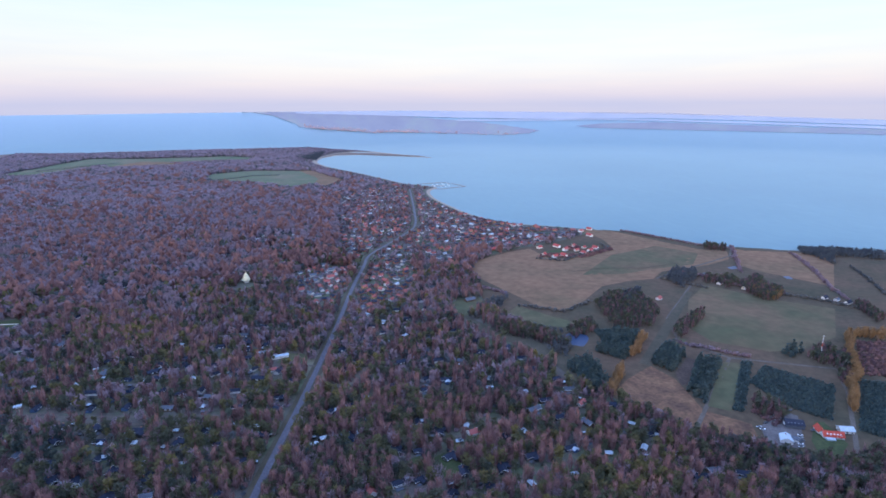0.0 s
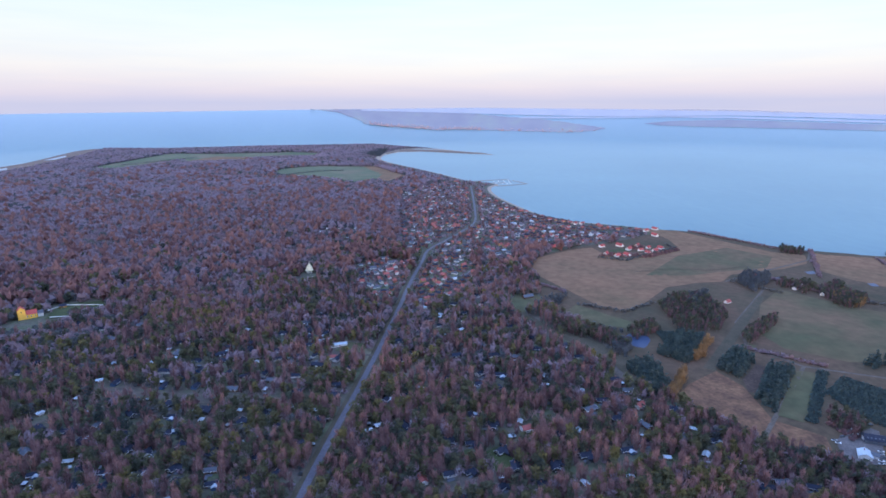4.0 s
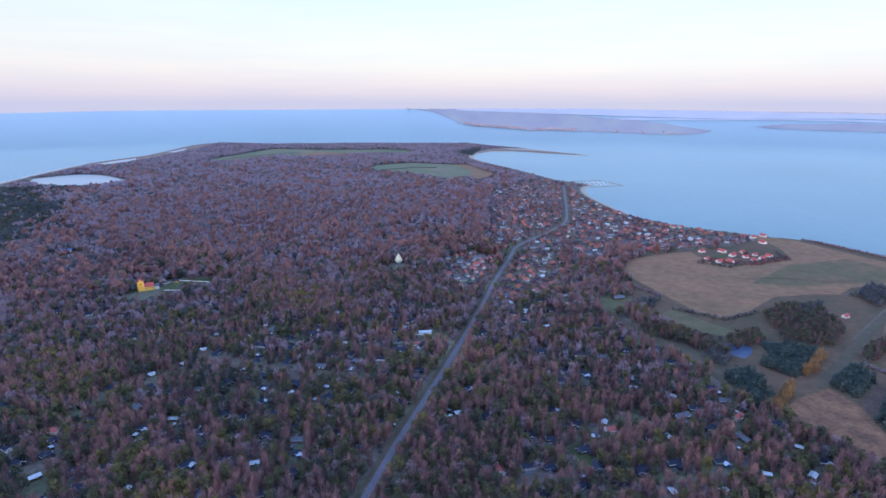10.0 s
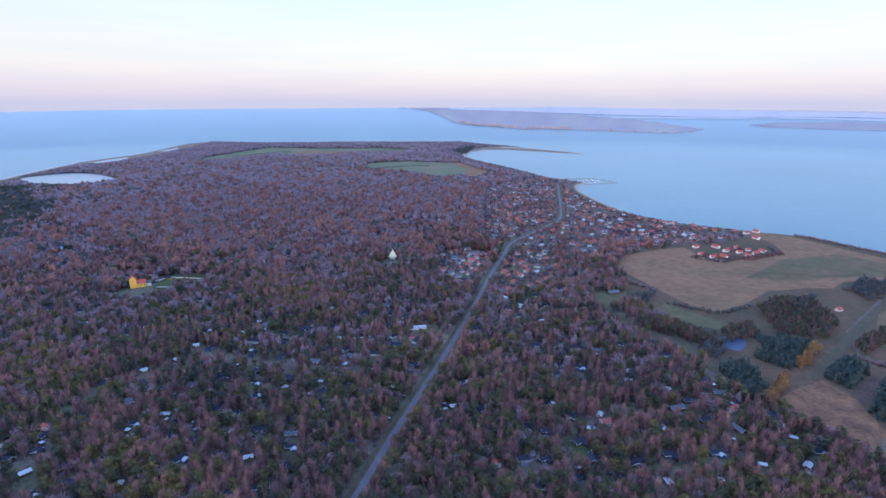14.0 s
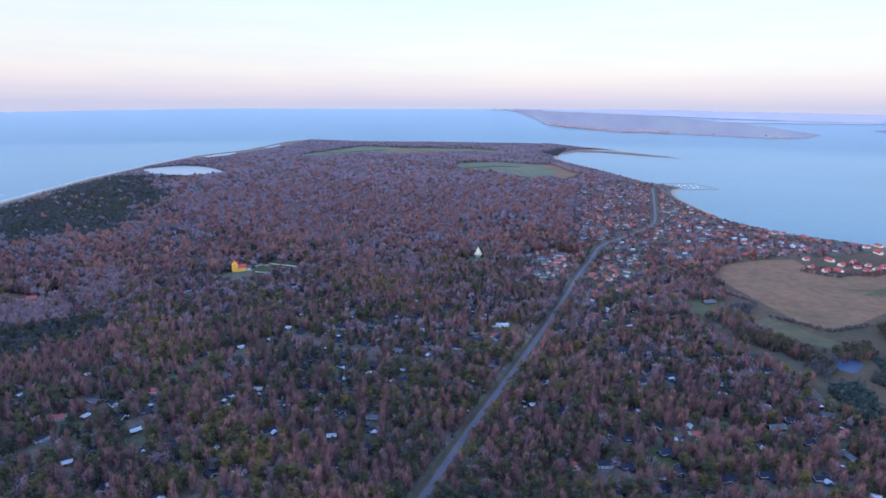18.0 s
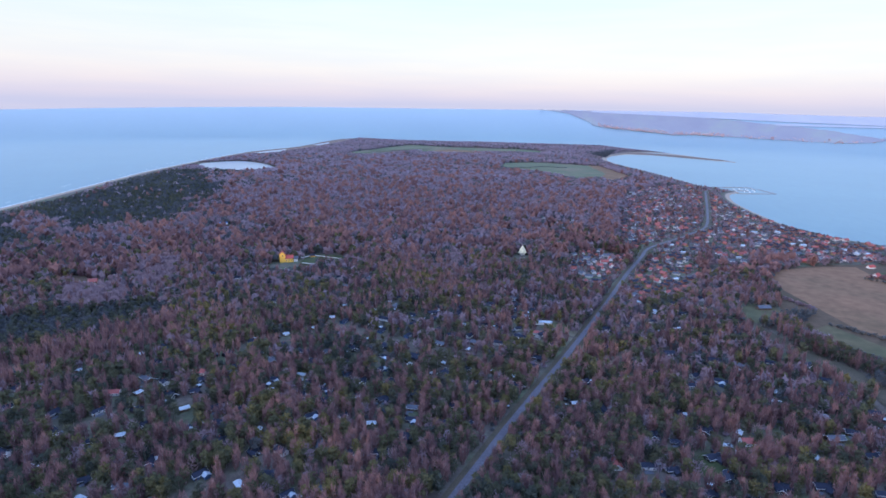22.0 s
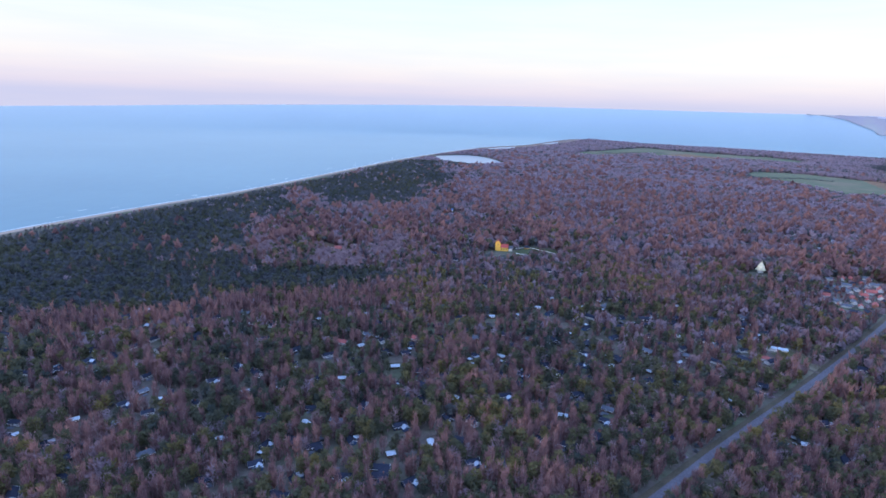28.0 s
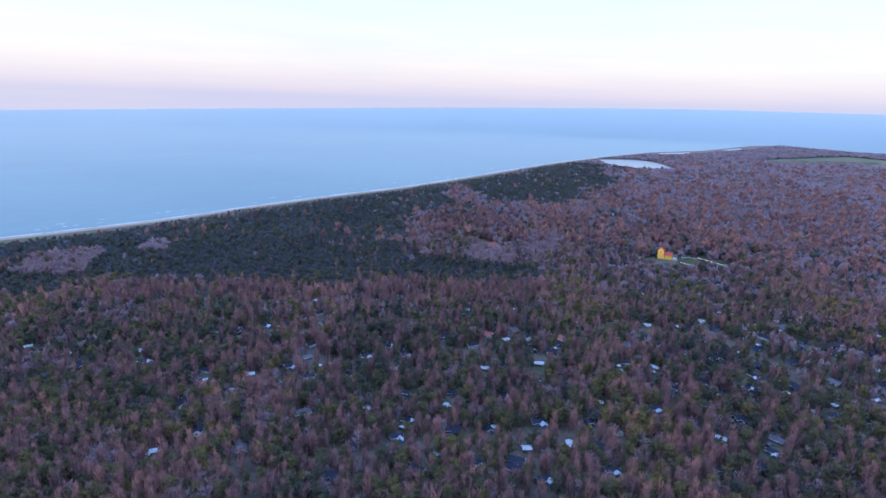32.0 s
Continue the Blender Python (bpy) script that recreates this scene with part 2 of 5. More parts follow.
M_LAND = land_material()
def sea_material():
    """Open water seen from high up: mostly the scattered blue of the sky, with a little sheen, swell and pale slicks."""
    m = bpy.data.materials.new("sea_water")
    m.use_nodes = True
    t = m.node_tree
    t.nodes.remove(t.nodes["Principled BSDF"])
    p = t.nodes.new("ShaderNodeNewGeometry").outputs["Position"]
    n = node(t, "ShaderNodeTexNoise", Scale=0.0016, Detail=4.0)
    t.links.new(p, n.inputs["Vector"])
    base = ramp(t, n.outputs[0], [(0.3, (0.098, 0.192, 0.240)), (0.7, (0.120, 0.222, 0.268))])
    mp = node(t, "ShaderNodeMapping", Scale=(0.9, 0.22, 1.0))
    mp.inputs["Rotation"].default_value = (0, 0, radians(35))
    t.links.new(p, mp.inputs[0])
    sl = node(t, "ShaderNodeTexNoise", Scale=0.006, Detail=6.0, Roughness=0.65)
    t.links.new(mp.outputs[0], sl.inputs["Vector"])
    pale = ramp(t, sl.outputs[0], [(0.60, (1.0, 1.0, 1.0)), (0.74, (1.16, 1.12, 1.08))])
    x = node(t, "ShaderNodeMix", blend="MULTIPLY", dtype="RGBA", Factor=1.0)
    t.links.new(base, x.inputs[6])
    t.links.new(pale, x.inputs[7])
    sw = node(t, "ShaderNodeMapping", Scale=(1.0, 0.35, 1.0))
    sw.inputs["Rotation"].default_value = (0, 0, radians(-8))
    t.links.new(p, sw.inputs[0])
    w = node(t, "ShaderNodeTexNoise", Scale=0.055, Detail=4.0, Roughness=0.6)
    t.links.new(sw.outputs[0], w.inputs["Vector"])
    ripple = ramp(t, w.outputs[0], [(0.3, (0.94, 0.95, 0.96)), (0.7, (1.05, 1.04, 1.03))])
    y = node(t, "ShaderNodeMix", blend="MULTIPLY", dtype="RGBA", Factor=1.0)
    t.links.new(x.outputs[2], y.inputs[6])
    t.links.new(ripple, y.inputs[7])
    up = node(t, "ShaderNodeCombineXYZ", Z=1.0)
    k = node(t, "ShaderNodeBump", Strength=0.5, Distance=1.0)
    t.links.new(w.outputs[0], k.inputs["Height"])
    t.links.new(up.outputs[0], k.inputs["Normal"])
    d = node(t, "ShaderNodeBsdfDiffuse", Roughness=0.6)
    t.links.new(y.outputs[2], d.inputs[0])
    t.links.new(up.outputs[0], d.inputs["Normal"])
    g = node(t, "ShaderNodeBsdfGlossy", Roughness=0.35)
    t.links.new(k.outputs[0], g.inputs["Normal"])
    mix = t.nodes.new("ShaderNodeMixShader")
    fr = node(t, "ShaderNodeFresnel", IOR=1.33)
    t.links.new(up.outputs[0], fr.inputs["Normal"])
    part_ = node(t, "ShaderNodeMath", op="MULTIPLY")
    part_.inputs[1].default_value = 0.55
    t.links.new(fr.outputs[0], part_.inputs[0])
    t.links.new(part_.outputs[0], mix.inputs[0])
    t.links.new(d.outputs[0], mix.inputs[1])
    t.links.new(g.outputs[0], mix.inputs[2])
    t.links.new(mix.outputs[0], t.nodes["Material Output"].inputs[0])
    return m


M_SEA = sea_material()
M_LAKE = water_material("lake_water", (0.20, 0.24, 0.30), 0.28, 0.02, 0.2)
M_POND = water_material("pond_water", (0.04, 0.06, 0.12), 0.4, 0.0, 0.3, 0.3)
# colours of the far shores and town are paled, with haze mixed in
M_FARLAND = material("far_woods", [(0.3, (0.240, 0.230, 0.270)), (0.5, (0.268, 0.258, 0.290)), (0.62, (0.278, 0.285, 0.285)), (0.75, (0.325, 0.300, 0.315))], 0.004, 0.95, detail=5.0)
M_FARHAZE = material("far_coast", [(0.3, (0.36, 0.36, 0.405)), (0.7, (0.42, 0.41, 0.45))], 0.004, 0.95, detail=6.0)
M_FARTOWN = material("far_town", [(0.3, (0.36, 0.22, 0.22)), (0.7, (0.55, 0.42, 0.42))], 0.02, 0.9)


# ---- building blocks ----
def mesh_from(name, verts, faces, mats, tint=None, mat_index=None, smooth=False):
    me = bpy.data.meshes.new(name)
    v = np.asarray(verts, np.float32)
    f = np.asarray(faces, np.int32)
    n, k = f.shape
    me.vertices.add(len(v))
    me.vertices.foreach_set("co", v.ravel())
    me.loops.add(n * k)
    me.loops.foreach_set("vertex_index", f.ravel())
    me.polygons.add(n)
    me.polygons.foreach_set("loop_start", np.arange(0, n * k, k, dtype=np.int32))
    if mat_index is not None:
        me.polygons.foreach_set("material_index", np.asarray(mat_index, np.int32))
    if smooth:
        me.polygons.foreach_set("use_smooth", np.ones(n, bool))
    for m in mats:
        me.materials.append(m)
    if tint is not None:
        a = me.attributes.new("tint", "FLOAT", "FACE")
        a.data.foreach_set("value", np.asarray(tint, np.float32))
    me.update(calc_edges=True)
    return me


def part(name, bm, mat, parent=None, label=""):
    me = bpy.data.meshes.new(name)
    bm.to_mesh(me)
    bm.free()
    me.materials.append(mat)
    ob = new(name, me)
    ob.parent = parent
    return tagged(ob, label) if label else ob


FAMILY = {}


def clone(ob, m):
    """copy_thing for a model that is copied many times: its parts are looked up once."""
    if ob not in FAMILY:
        FAMILY[ob] = (ob, *ob.children_recursive)
    made = {}
    for o in FAMILY[ob]:
        made[o] = o.copy()
        scene.collection.objects.link(made[o])
        made[o].parent = made.get(o.parent, o.parent)
    made[ob].matrix_basis = m
    return made[ob]


def empty(name, label, category, group="", kind=""):
    return tagged(new(name), label, category, group, kind)


def add_box(bm, x, y, z, sx, sy, sz, bevel=0.0):
    """A box from its base centre and sizes."""
    m = Matrix.Translation((x, y, z + sz / 2)) @ Matrix.Diagonal((sx, sy, sz, 1))
    r = bmesh.ops.create_cube(bm, size=1, matrix=m)
    if bevel:
        es = list({e for v in r["verts"] for e in v.link_edges})
        bmesh.ops.bevel(bm, geom=es, offset=bevel, segments=1, affect="EDGES")
    return bm


def box(*a, **k):
    return add_box(bmesh.new(), *a, **k)


def lathe(profile, sides, x=0, y=0):
    """A turned body from (radius, height) pairs."""
    bm = bmesh.new()
    rings = []
    for r, z in profile:
        rings.append([bm.verts.new((x + r * math.cos(2 * math.pi * i / sides), y + r * math.sin(2 * math.pi * i / sides), z)) for i in range(sides)])
    for a, b in zip(rings, rings[1:]):
        for i in range(sides):
            bm.faces.new((a[i], a[(i + 1) % sides], b[(i + 1) % sides], b[i]))
    bm.faces.new(rings[0][::-1])
    bm.faces.new(rings[-1])
    return bm


def inside(poly, x, y):
    hit = np.zeros(np.shape(x), bool)
    p = list(poly)
    for (x0, y0), (x1, y1) in zip(p, p[1:] + p[:1]):
        if y0 == y1:
            continue
        c = ((y0 > y) != (y1 > y)) & (x < (x1 - x0) * (y - y0) / (y1 - y0) + x0)
        hit ^= c
    return hit


def gap_to(line, x, y, closed=False):
    """The distance from each place to a broken line."""
    best = np.full(np.shape(x), 1e9)
    p = list(line) + ([line[0]] if closed else [])
    for (x0, y0), (x1, y1) in zip(p, p[1:]):
        dx, dy = x1 - x0, y1 - y0
        s = np.clip(((x - x0) * dx + (y - y0) * dy) / max(dx * dx + dy * dy, 1e-6), 0, 1)
        best = np.minimum(best, np.hypot(x - x0 - s * dx, y - y0 - s * dy))
    return best


def rounded(points, closed=False, steps=5):
    """A smooth line through the points."""
    p = [Vector(q) for q in points]
    n = len(p)
    done = []
    for i in range(n if closed else n - 1):
        a, b, c, d = (p[(i + k) % n] if closed else p[min(max(i + k, 0), n - 1)] for k in (-1, 0, 1, 2))
        for s in range(steps):
            u = s / steps
            done.append(tuple(0.5 * (2 * b + (c - a) * u + (2 * a - 5 * b + 4 * c - d) * u * u + (3 * b - a - 3 * c + d) * u ** 3)))
    if not closed:
        done.append(tuple(p[-1]))
    return done


# ---- the plan, in metres; the camera hangs over the origin ----
COAST_EAST = [(900, -850), (1500, -400), (1450, 200), (1290, 560), (1120, 733), (989, 808), (898, 872), (859, 901), (818, 998), (763, 1076), (703, 1116), (648, 1170), (566, 1240), (523, 1356), (509, 1547), (512, 1680), (540, 1800), (585, 1860)]
COAST_NORTH = [(560, 1920), (505, 1995), (454, 2192), (391, 2411), (328, 2613), (286, 2870), (346, 3128), (477, 3379), (602, 3419), (735, 3219), (880, 2928), (875, 3041), (729, 3325), (621, 3532), (486, 3693), (403, 3854), (159, 3891), (-206, 3900), (-776, 3868), (-1015, 3867), (-1406, 3929)]
COAST_WEST = [(-1387, 3097), (-1464, 2599), (-1390, 1874), (-1334, 1602), (-1219, 1114), (-1171, 875), (-1154, 697), (-1121, 475), (-1085, 299), (-1074, 164), (-1070, 51), (-1075, -300), (-1100, -850)]
COAST = rounded(COAST_EAST + COAST_NORTH + COAST_WEST, True, 4)
LAKE = rounded([(-1336, 2035), (-1318, 2123), (-1260, 2193), (-1142, 2150), (-998, 1997), (-1021, 1869), (-1108, 1847), (-1213, 1900)], True, 4)
POND = rounded([(332, 562), (348, 578), (366, 590), (364, 577), (371, 565), (357, 547), (344, 539), (335, 549)], True, 3)
ROAD = rounded([(-230, -330), (-120, 60), (-31, 350), (-10, 415), (21, 506), (56, 614), (92, 727), (130, 855), (164, 954), (186, 1021), (231, 1091), (287, 1170), (341, 1262), (394, 1465), (477, 1823)], False, 6)

_x = np.arange(-1700, 2400, 16.0)
_y = np.arange(-900, 4200, 16.0)
GX, GY = np.meshgrid(_x, _y)


def shore_gap(x, y):
    d = gap_to(COAST, x, y, True)
    return np.where(inside(COAST, x, y), d, -d)


def wavy(x, y):
    return 1.1 * np.sin(x / 130 + 1.3) * np.cos(y / 170) + 0.6 * np.sin(x / 47 + y / 61)


def height(x, y):
    """The lie of the land: flat, a low beach along the shore, hollows for the lake and the pond."""
    x, y = np.asarray(x, float), np.asarray(y, float)
    d = shore_gap(x, y)
    z = np.where(d < 0, np.maximum(d * 0.12, -4), np.minimum(d * np.where((x > 560) & (y < 1150), 0.35, np.where((x > 300) & (y < 2600), 0.17, 0.075)), 3.6 + wavy(x, y) * np.clip(d / 200, 0, 1)))
    for poly, level in ((LAKE, 3.0), (POND, 3.0)):
        e = gap_to(poly, x, y, True)
        w = inside(poly, x, y)
        z = np.where(w, level - 0.3 - np.minimum(e * 0.1, 1.0), np.where(e < 60, np.minimum(z, level + np.maximum(e - 9, -3) * 0.05), z))
    return z


GZ = height(GX, GY)


def ground_z(x, y):
    """Height of the sheet of land at places, between its corners."""
    u = np.clip((np.asarray(x, float) - _x[0]) / 16.0, 0, len(_x) - 1.001)
    v = np.clip((np.asarray(y, float) - _y[0]) / 16.0, 0, len(_y) - 1.001)
    i, j = u.astype(int), v.astype(int)
    a, b = u - i, v - j
    return (GZ[j, i] * (1 - a) + GZ[j, i + 1] * a) * (1 - b) + (GZ[j + 1, i] * (1 - a) + GZ[j + 1, i + 1] * a) * b


# ---- the large structure ----
nx, ny = len(_x), len(_y)
idx = np.arange(nx * ny).reshape(ny, nx)
quads = np.stack([idx[:-1, :-1], idx[:-1, 1:], idx[1:, 1:], idx[1:, :-1]], -1).reshape(-1, 4)
keep = (GZ[:-1, :-1] > -3.9) | (GZ[1:, 1:] > -3.9) | (GZ[1:, :-1] > -3.9) | (GZ[:-1, 1:] > -3.9)
ground = new("ground", mesh_from("ground", np.stack([GX, GY, GZ], -1).reshape(-1, 3), quads[keep.ravel()], [M_LAND], smooth=True))
tagged(ground, "flat brown and mossy wooded headland with sandy shores", "ground", kind="structure")


def rim(az):
    """Height of the far edge of the water, tuned by direction to fit the camera's horizon."""
    return np.interp(np.degrees(az), (-88, -78, -70, -62, -52, -42, -33, -25, -10, 0, 15, 30, 44, 56), (68, 88, 106, 124, 152, 176, 194, 206, 211, 217, 224, 208, 188, 166))


FLAT, EDGE = 4250.0, 4900.0


def sea_z(r, az):
    # beyond FLAT the water bends up so its edge meets the camera's horizon
    s = np.clip((r - FLAT) / (EDGE - FLAT), 0, 1)
    return rim(az) * s ** 1.6


rr = np.concatenate([np.linspace(0, FLAT, 40), np.linspace(FLAT, EDGE, 26)[1:]])
aa = np.linspace(-math.pi, math.pi, 181)
RR, AA = np.meshgrid(rr, aa)
idx = np.arange(RR.size).reshape(RR.shape)
quads = np.stack([idx[:-1, :-1], idx[:-1, 1:], idx[1:, 1:], idx[1:, :-1]], -1).reshape(-1, 4)
sea = new("water", mesh_from("water", np.stack([RR * np.sin(AA), RR * np.cos(AA), sea_z(RR, AA)], -1).reshape(-1, 3), quads[:, ::-1], [M_SEA], smooth=True))
tagged(sea, "calm pale blue sea that reaches the hazy horizon", "sea", kind="structure")


def sheet(name, outline, mat, lift, label, category, level=None, kind="structure"):
    """A patch of ground laid on the land, following its height."""
    xs, ys = [q[0] for q in outline], [q[1] for q in outline]
    bm = bmesh.new()
    vs = [bm.verts.new((x, y, 0)) for x, y in outline]
    bm.faces.new(vs)
    if level is None:
        step = 16.0
        for axis, lo, hi in ((0, min(xs), max(xs)), (1, min(ys), max(ys))):
            c = math.ceil((lo - (-1700, -900)[axis]) / step) * step + (-1700, -900)[axis]
            while c < hi:
                no = (1, 0, 0) if axis == 0 else (0, 1, 0)
                co = (c, 0, 0) if axis == 0 else (0, c, 0)
                bmesh.ops.bisect_plane(bm, geom=bm.verts[:] + bm.edges[:] + bm.faces[:], plane_co=co, plane_no=no)
                c += step
    co = np.array([v.co[:2] for v in bm.verts])
    z = ground_z(co[:, 0], co[:, 1]) + lift if level is None else np.full(len(co), level)
    for v, h in zip(bm.verts, z):
        v.co.z = h
    bmesh.ops.recalc_face_normals(bm, faces=bm.faces)
    if sum(f.normal.z for f in bm.faces) < 0:
        bmesh.ops.reverse_faces(bm, faces=bm.faces)
    return tagged(part(name, bm, mat), label, category, kind=kind)


def ribbon(name, line, width, mat, lift, label, category, parent=None, shift=0.0):
    """A road or track of that width along a line."""
    line = [Vector(q[:2]) for q in line]
    fine = []
    for a, b in zip(line, line[1:]):
        n = max(1, int((b - a).length / 12))
        fine += [a.lerp(b, i / n) for i in range(n)]
    fine.append(line[-1])
    left, right = [], []
    for i, q in enumerate(fine):
        d = (fine[min(i + 1, len(fine) - 1)] - fine[max(i - 1, 0)]).normalized()
        s = Vector((-d.y, d.x))
        left.append(q + s * (width / 2 - shift))
        right.append(q - s * (width / 2 + shift))
    pts = np.array([tuple(q) for q in left + right])
    mid = np.array([tuple(q) for q in fine])
    z = ground_z(mid[:, 0], mid[:, 1]) + lift
    v = np.column_stack([pts, np.concatenate([z, z])])
    n = len(fine)
    f = [(i, n + i, n + i + 1, i + 1) for i in range(n - 1)]
    ob = new(name, mesh_from(name, v, f, [mat]))
    ob.parent = parent
    return tagged(ob, label, category, kind="structure") if parent is None else tagged(ob, label)


tagged(sheet("lake", LAKE, M_LAKE, 0, "still pale lake behind the dunes", "lake", level=3.0))
sheet("pond", POND, M_POND, 0, "small dark blue pond between meadows", "pond", level=3.0)

FIELDS = [
    # outline, surface, label
    ([(325, 858), (370, 937), (446, 970), (497, 978), (499, 893), (568, 894), (659, 943), (678, 1010), (676, 1106), (741, 1064), (774, 959), (806, 871), (846, 839), (807, 794), (744, 774), (635, 763), (598, 736), (554, 739), (497, 728), (430, 673), (386, 651), (359, 681), (346, 747), (336, 798)], M_STUBBLE, 'wide pale brown stubble field'),
    ([(502, 793), (623, 887), (744, 919), (782, 844), (719, 785), (643, 781), (568, 775)], M_PASTURE, 'greenish pasture on the slope to the bay'),
    ([(873, 857), (884, 832), (967, 789), (990, 736), (838, 614), (820, 661), (798, 712), (792, 754)], M_STUBBLE, 'brown pasture above the shore'),
    ([(503, 549), (579, 633), (654, 685), (693, 602), (748, 542), (652, 465), (578, 450), (540, 457), (499, 502)], M_PASTURE, 'wide green and brown meadow'),
    ([(290, 653), (333, 688), (361, 634), (383, 600), (369, 592), (320, 617)], M_GREEN, 'small green paddock'),
    ([(240, 720), (265, 743), (294, 740), (299, 697), (266, 676), (239, 679)], M_GREEN, 'mossy garden meadow'),
    ([(235, 680), (251, 680), (268, 621), (303, 567), (324, 514), (307, 453), (291, 457), (293, 508), (270, 576), (247, 627)], M_VERGE, 'dry strip of rough grass beside the wood'),
    ([(314, 429), (345, 450), (388, 469), (392, 434), (375, 376), (390, 332), (364, 328), (343, 350), (315, 391)], M_REED, 'rusty field of tall dry grass'),
    ([(402, 447), (440, 474), (450, 463), (401, 418), (389, 423)], M_SOIL, 'dark fallow plot between spruces'),
    ([(469, 453), (490, 443), (398, 366), (384, 381)], M_GREEN, 'green strip of grass by the plantation'),
    ([(407, 485), (465, 523), (475, 515), (411, 476)], M_GREEN, 'grassy clearing'),
    ([(380, 479), (499, 580), (605, 667), (609, 660), (496, 561), (388, 469)], M_VERGE, 'farm track of dry grass'),
    ([(376, 373), (398, 344), (384, 321), (432, 251), (419, 242), (391, 287), (361, 324)], M_REED, 'dry grass below the plantation'),
    ([(402, 338), (440, 355), (449, 342), (413, 303), (397, 304), (386, 316)], M_YARD, 'grey gravel yard of the workshop'),
    ([(425, 308), (455, 330), (462, 327), (450, 295), (431, 285), (414, 291)], M_LAWN, 'green farm lawn'),
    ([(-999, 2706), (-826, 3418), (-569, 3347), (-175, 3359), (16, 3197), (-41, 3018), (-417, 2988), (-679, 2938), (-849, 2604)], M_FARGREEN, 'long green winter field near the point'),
    ([(-689, 2856), (-540, 3175), (-313, 3118), (-371, 2863)], M_STUBBLE, 'dry strip beside the green field'),
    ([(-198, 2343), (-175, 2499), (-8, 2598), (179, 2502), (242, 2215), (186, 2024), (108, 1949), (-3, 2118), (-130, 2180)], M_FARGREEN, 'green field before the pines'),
    ([(169, 2521), (224, 2497), (317, 2106), (216, 1946), (177, 2020), (221, 2206)], M_STUBBLE, 'brown ploughed end of the field'),
    ([(-365, 785), (-370, 847), (-306, 847), (-296, 798)], M_LAWN, 'churchyard lawn behind the church'),
    ([(-1474, 2622), (-1465, 2985), (-1472, 3488), (-1457, 3848), (-1293, 3959), (-1238, 3278), (-1232, 2781), (-1270, 2473), (-1365, 2447)], M_SPIT, 'open brown heath behind the beach'),
    ([(114, 384), (127, 390), (136, 380), (128, 364), (115, 362)], M_LAWN, 'round lawn of a garden'),
    ([(95, 389), (107, 392), (107, 379), (98, 372)], M_LAWN, 'mossy lawn between trees'),
    ([(-652, 632), (-643, 649), (-622, 661), (-591, 638), (-599, 625), (-629, 619)], M_MEADOW, 'clearing of pale heath'),
    ([(507, 945), (550, 958), (550, 935), (512, 921)], M_LAWN, 'green lawn between the hamlet houses'),
    ([(114, 373), (132, 382), (137, 366), (118, 354)], M_LAWN, 'mossy garden lawn'),
    ([(3, 608), (36, 596), (38, 622), (18, 630)], M_GREEN, 'olive grass beside the road'),
]
OPEN_EAST = [(332, 857), (389, 952), (453, 983), (522, 998), (619, 1033), (706, 1072), (765, 1082), (815, 1005), (855, 908), (935, 842), (1030, 780), (1115, 735), (1270, 560), (1330, 380), (426, 247), (390, 285), (341, 348), (310, 423), (311, 448), (317, 515), (308, 603), (295, 670), (293, 717), (313, 778)]
sheet("meadow", OPEN_EAST, M_MEADOW, 0.30, "rough brown and green meadow land above the bay", "meadow")
_lift = 0.40
for outline, mat, label in FIELDS:
    sheet("field", outline, mat, _lift, label, "field")
    _lift += 0.012

road = ribbon("road", ROAD, 5.6, M_ASPHALT, 0.60, "straight grey asphalt country road through the woods", "road")
ribbon("verge", ROAD, 14.0, M_VERGE, 0.45, "worn brown grass verge", "verge", road)
LANES = [
    [(-192, 553), (-94, 522), (4, 491)],
    [(-17, 611), (44, 588)],
    [(-288, 481), (-265, 497), (-233, 532), (-214, 561)],
    [(46, 541), (68, 524), (91, 545)],
    [(162, 434), (181, 424), (201, 412)],
    [(-175, 490), (-109, 470), (-49, 445)],
    [(288, 458), (282, 526), (244, 618), (246, 688)],
    [(345, 352), (485, 459), (463, 515), (499, 580), (642, 698)],
    [(485, 459), (573, 401), (537, 362), (420, 262)],
    [(-336, 316), (-313, 375), (-288, 437), (-268, 511)],
    [(602, 735), (693, 767), (827, 812), (893, 878)],
    [(-216, 510), (-198, 563), (-222, 565)],
    [(-175, 608), (-75, 578), (15, 546)],
    [(-216, 518), (-207, 543), (-194, 552)],
    [(-410, 102), (-386, 194), (-338, 300), (-258, 399)],
    [(-272, 144), (-232, 232), (-175, 317)],
    [(-244, 576), (-139, 522), (-50, 498)],
    [(-380, 815), (-354, 844), (-255, 837)],
    [(45, 537), (71, 524), (102, 565)],
    [(73, 343), (120, 352), (167, 341), (243, 349)],
    [(104, 412), (160, 408), (187, 428)],
]
STREETS = [[(231, 1091), (330, 1085), (440, 1060), (530, 1040)], [(287, 1170), (390, 1160), (480, 1130), (560, 1105), (650, 1090)], [(341, 1262), (420, 1240), (500, 1195), (590, 1160)], [(394, 1465), (440, 1370), (480, 1280)], [(130, 855), (200, 850), (270, 900)], [(164, 954), (90, 975)]]
for line in STREETS:
    ribbon("street", rounded(line, False, 4), 5.0, M_ASPHALT, 0.56, "narrow grey street between the houses", "street")
for line in LANES:
    ribbon("lane", line, 4.0, M_LANE, 0.50, "narrow pale gravel lane between gardens", "lane")


ribbon("ditch", [(491, 813), (551, 815), (625, 790), (700, 800)], 1.3, M_SOIL, 0.95, "narrow dark ditch across the stubble", "ditch")


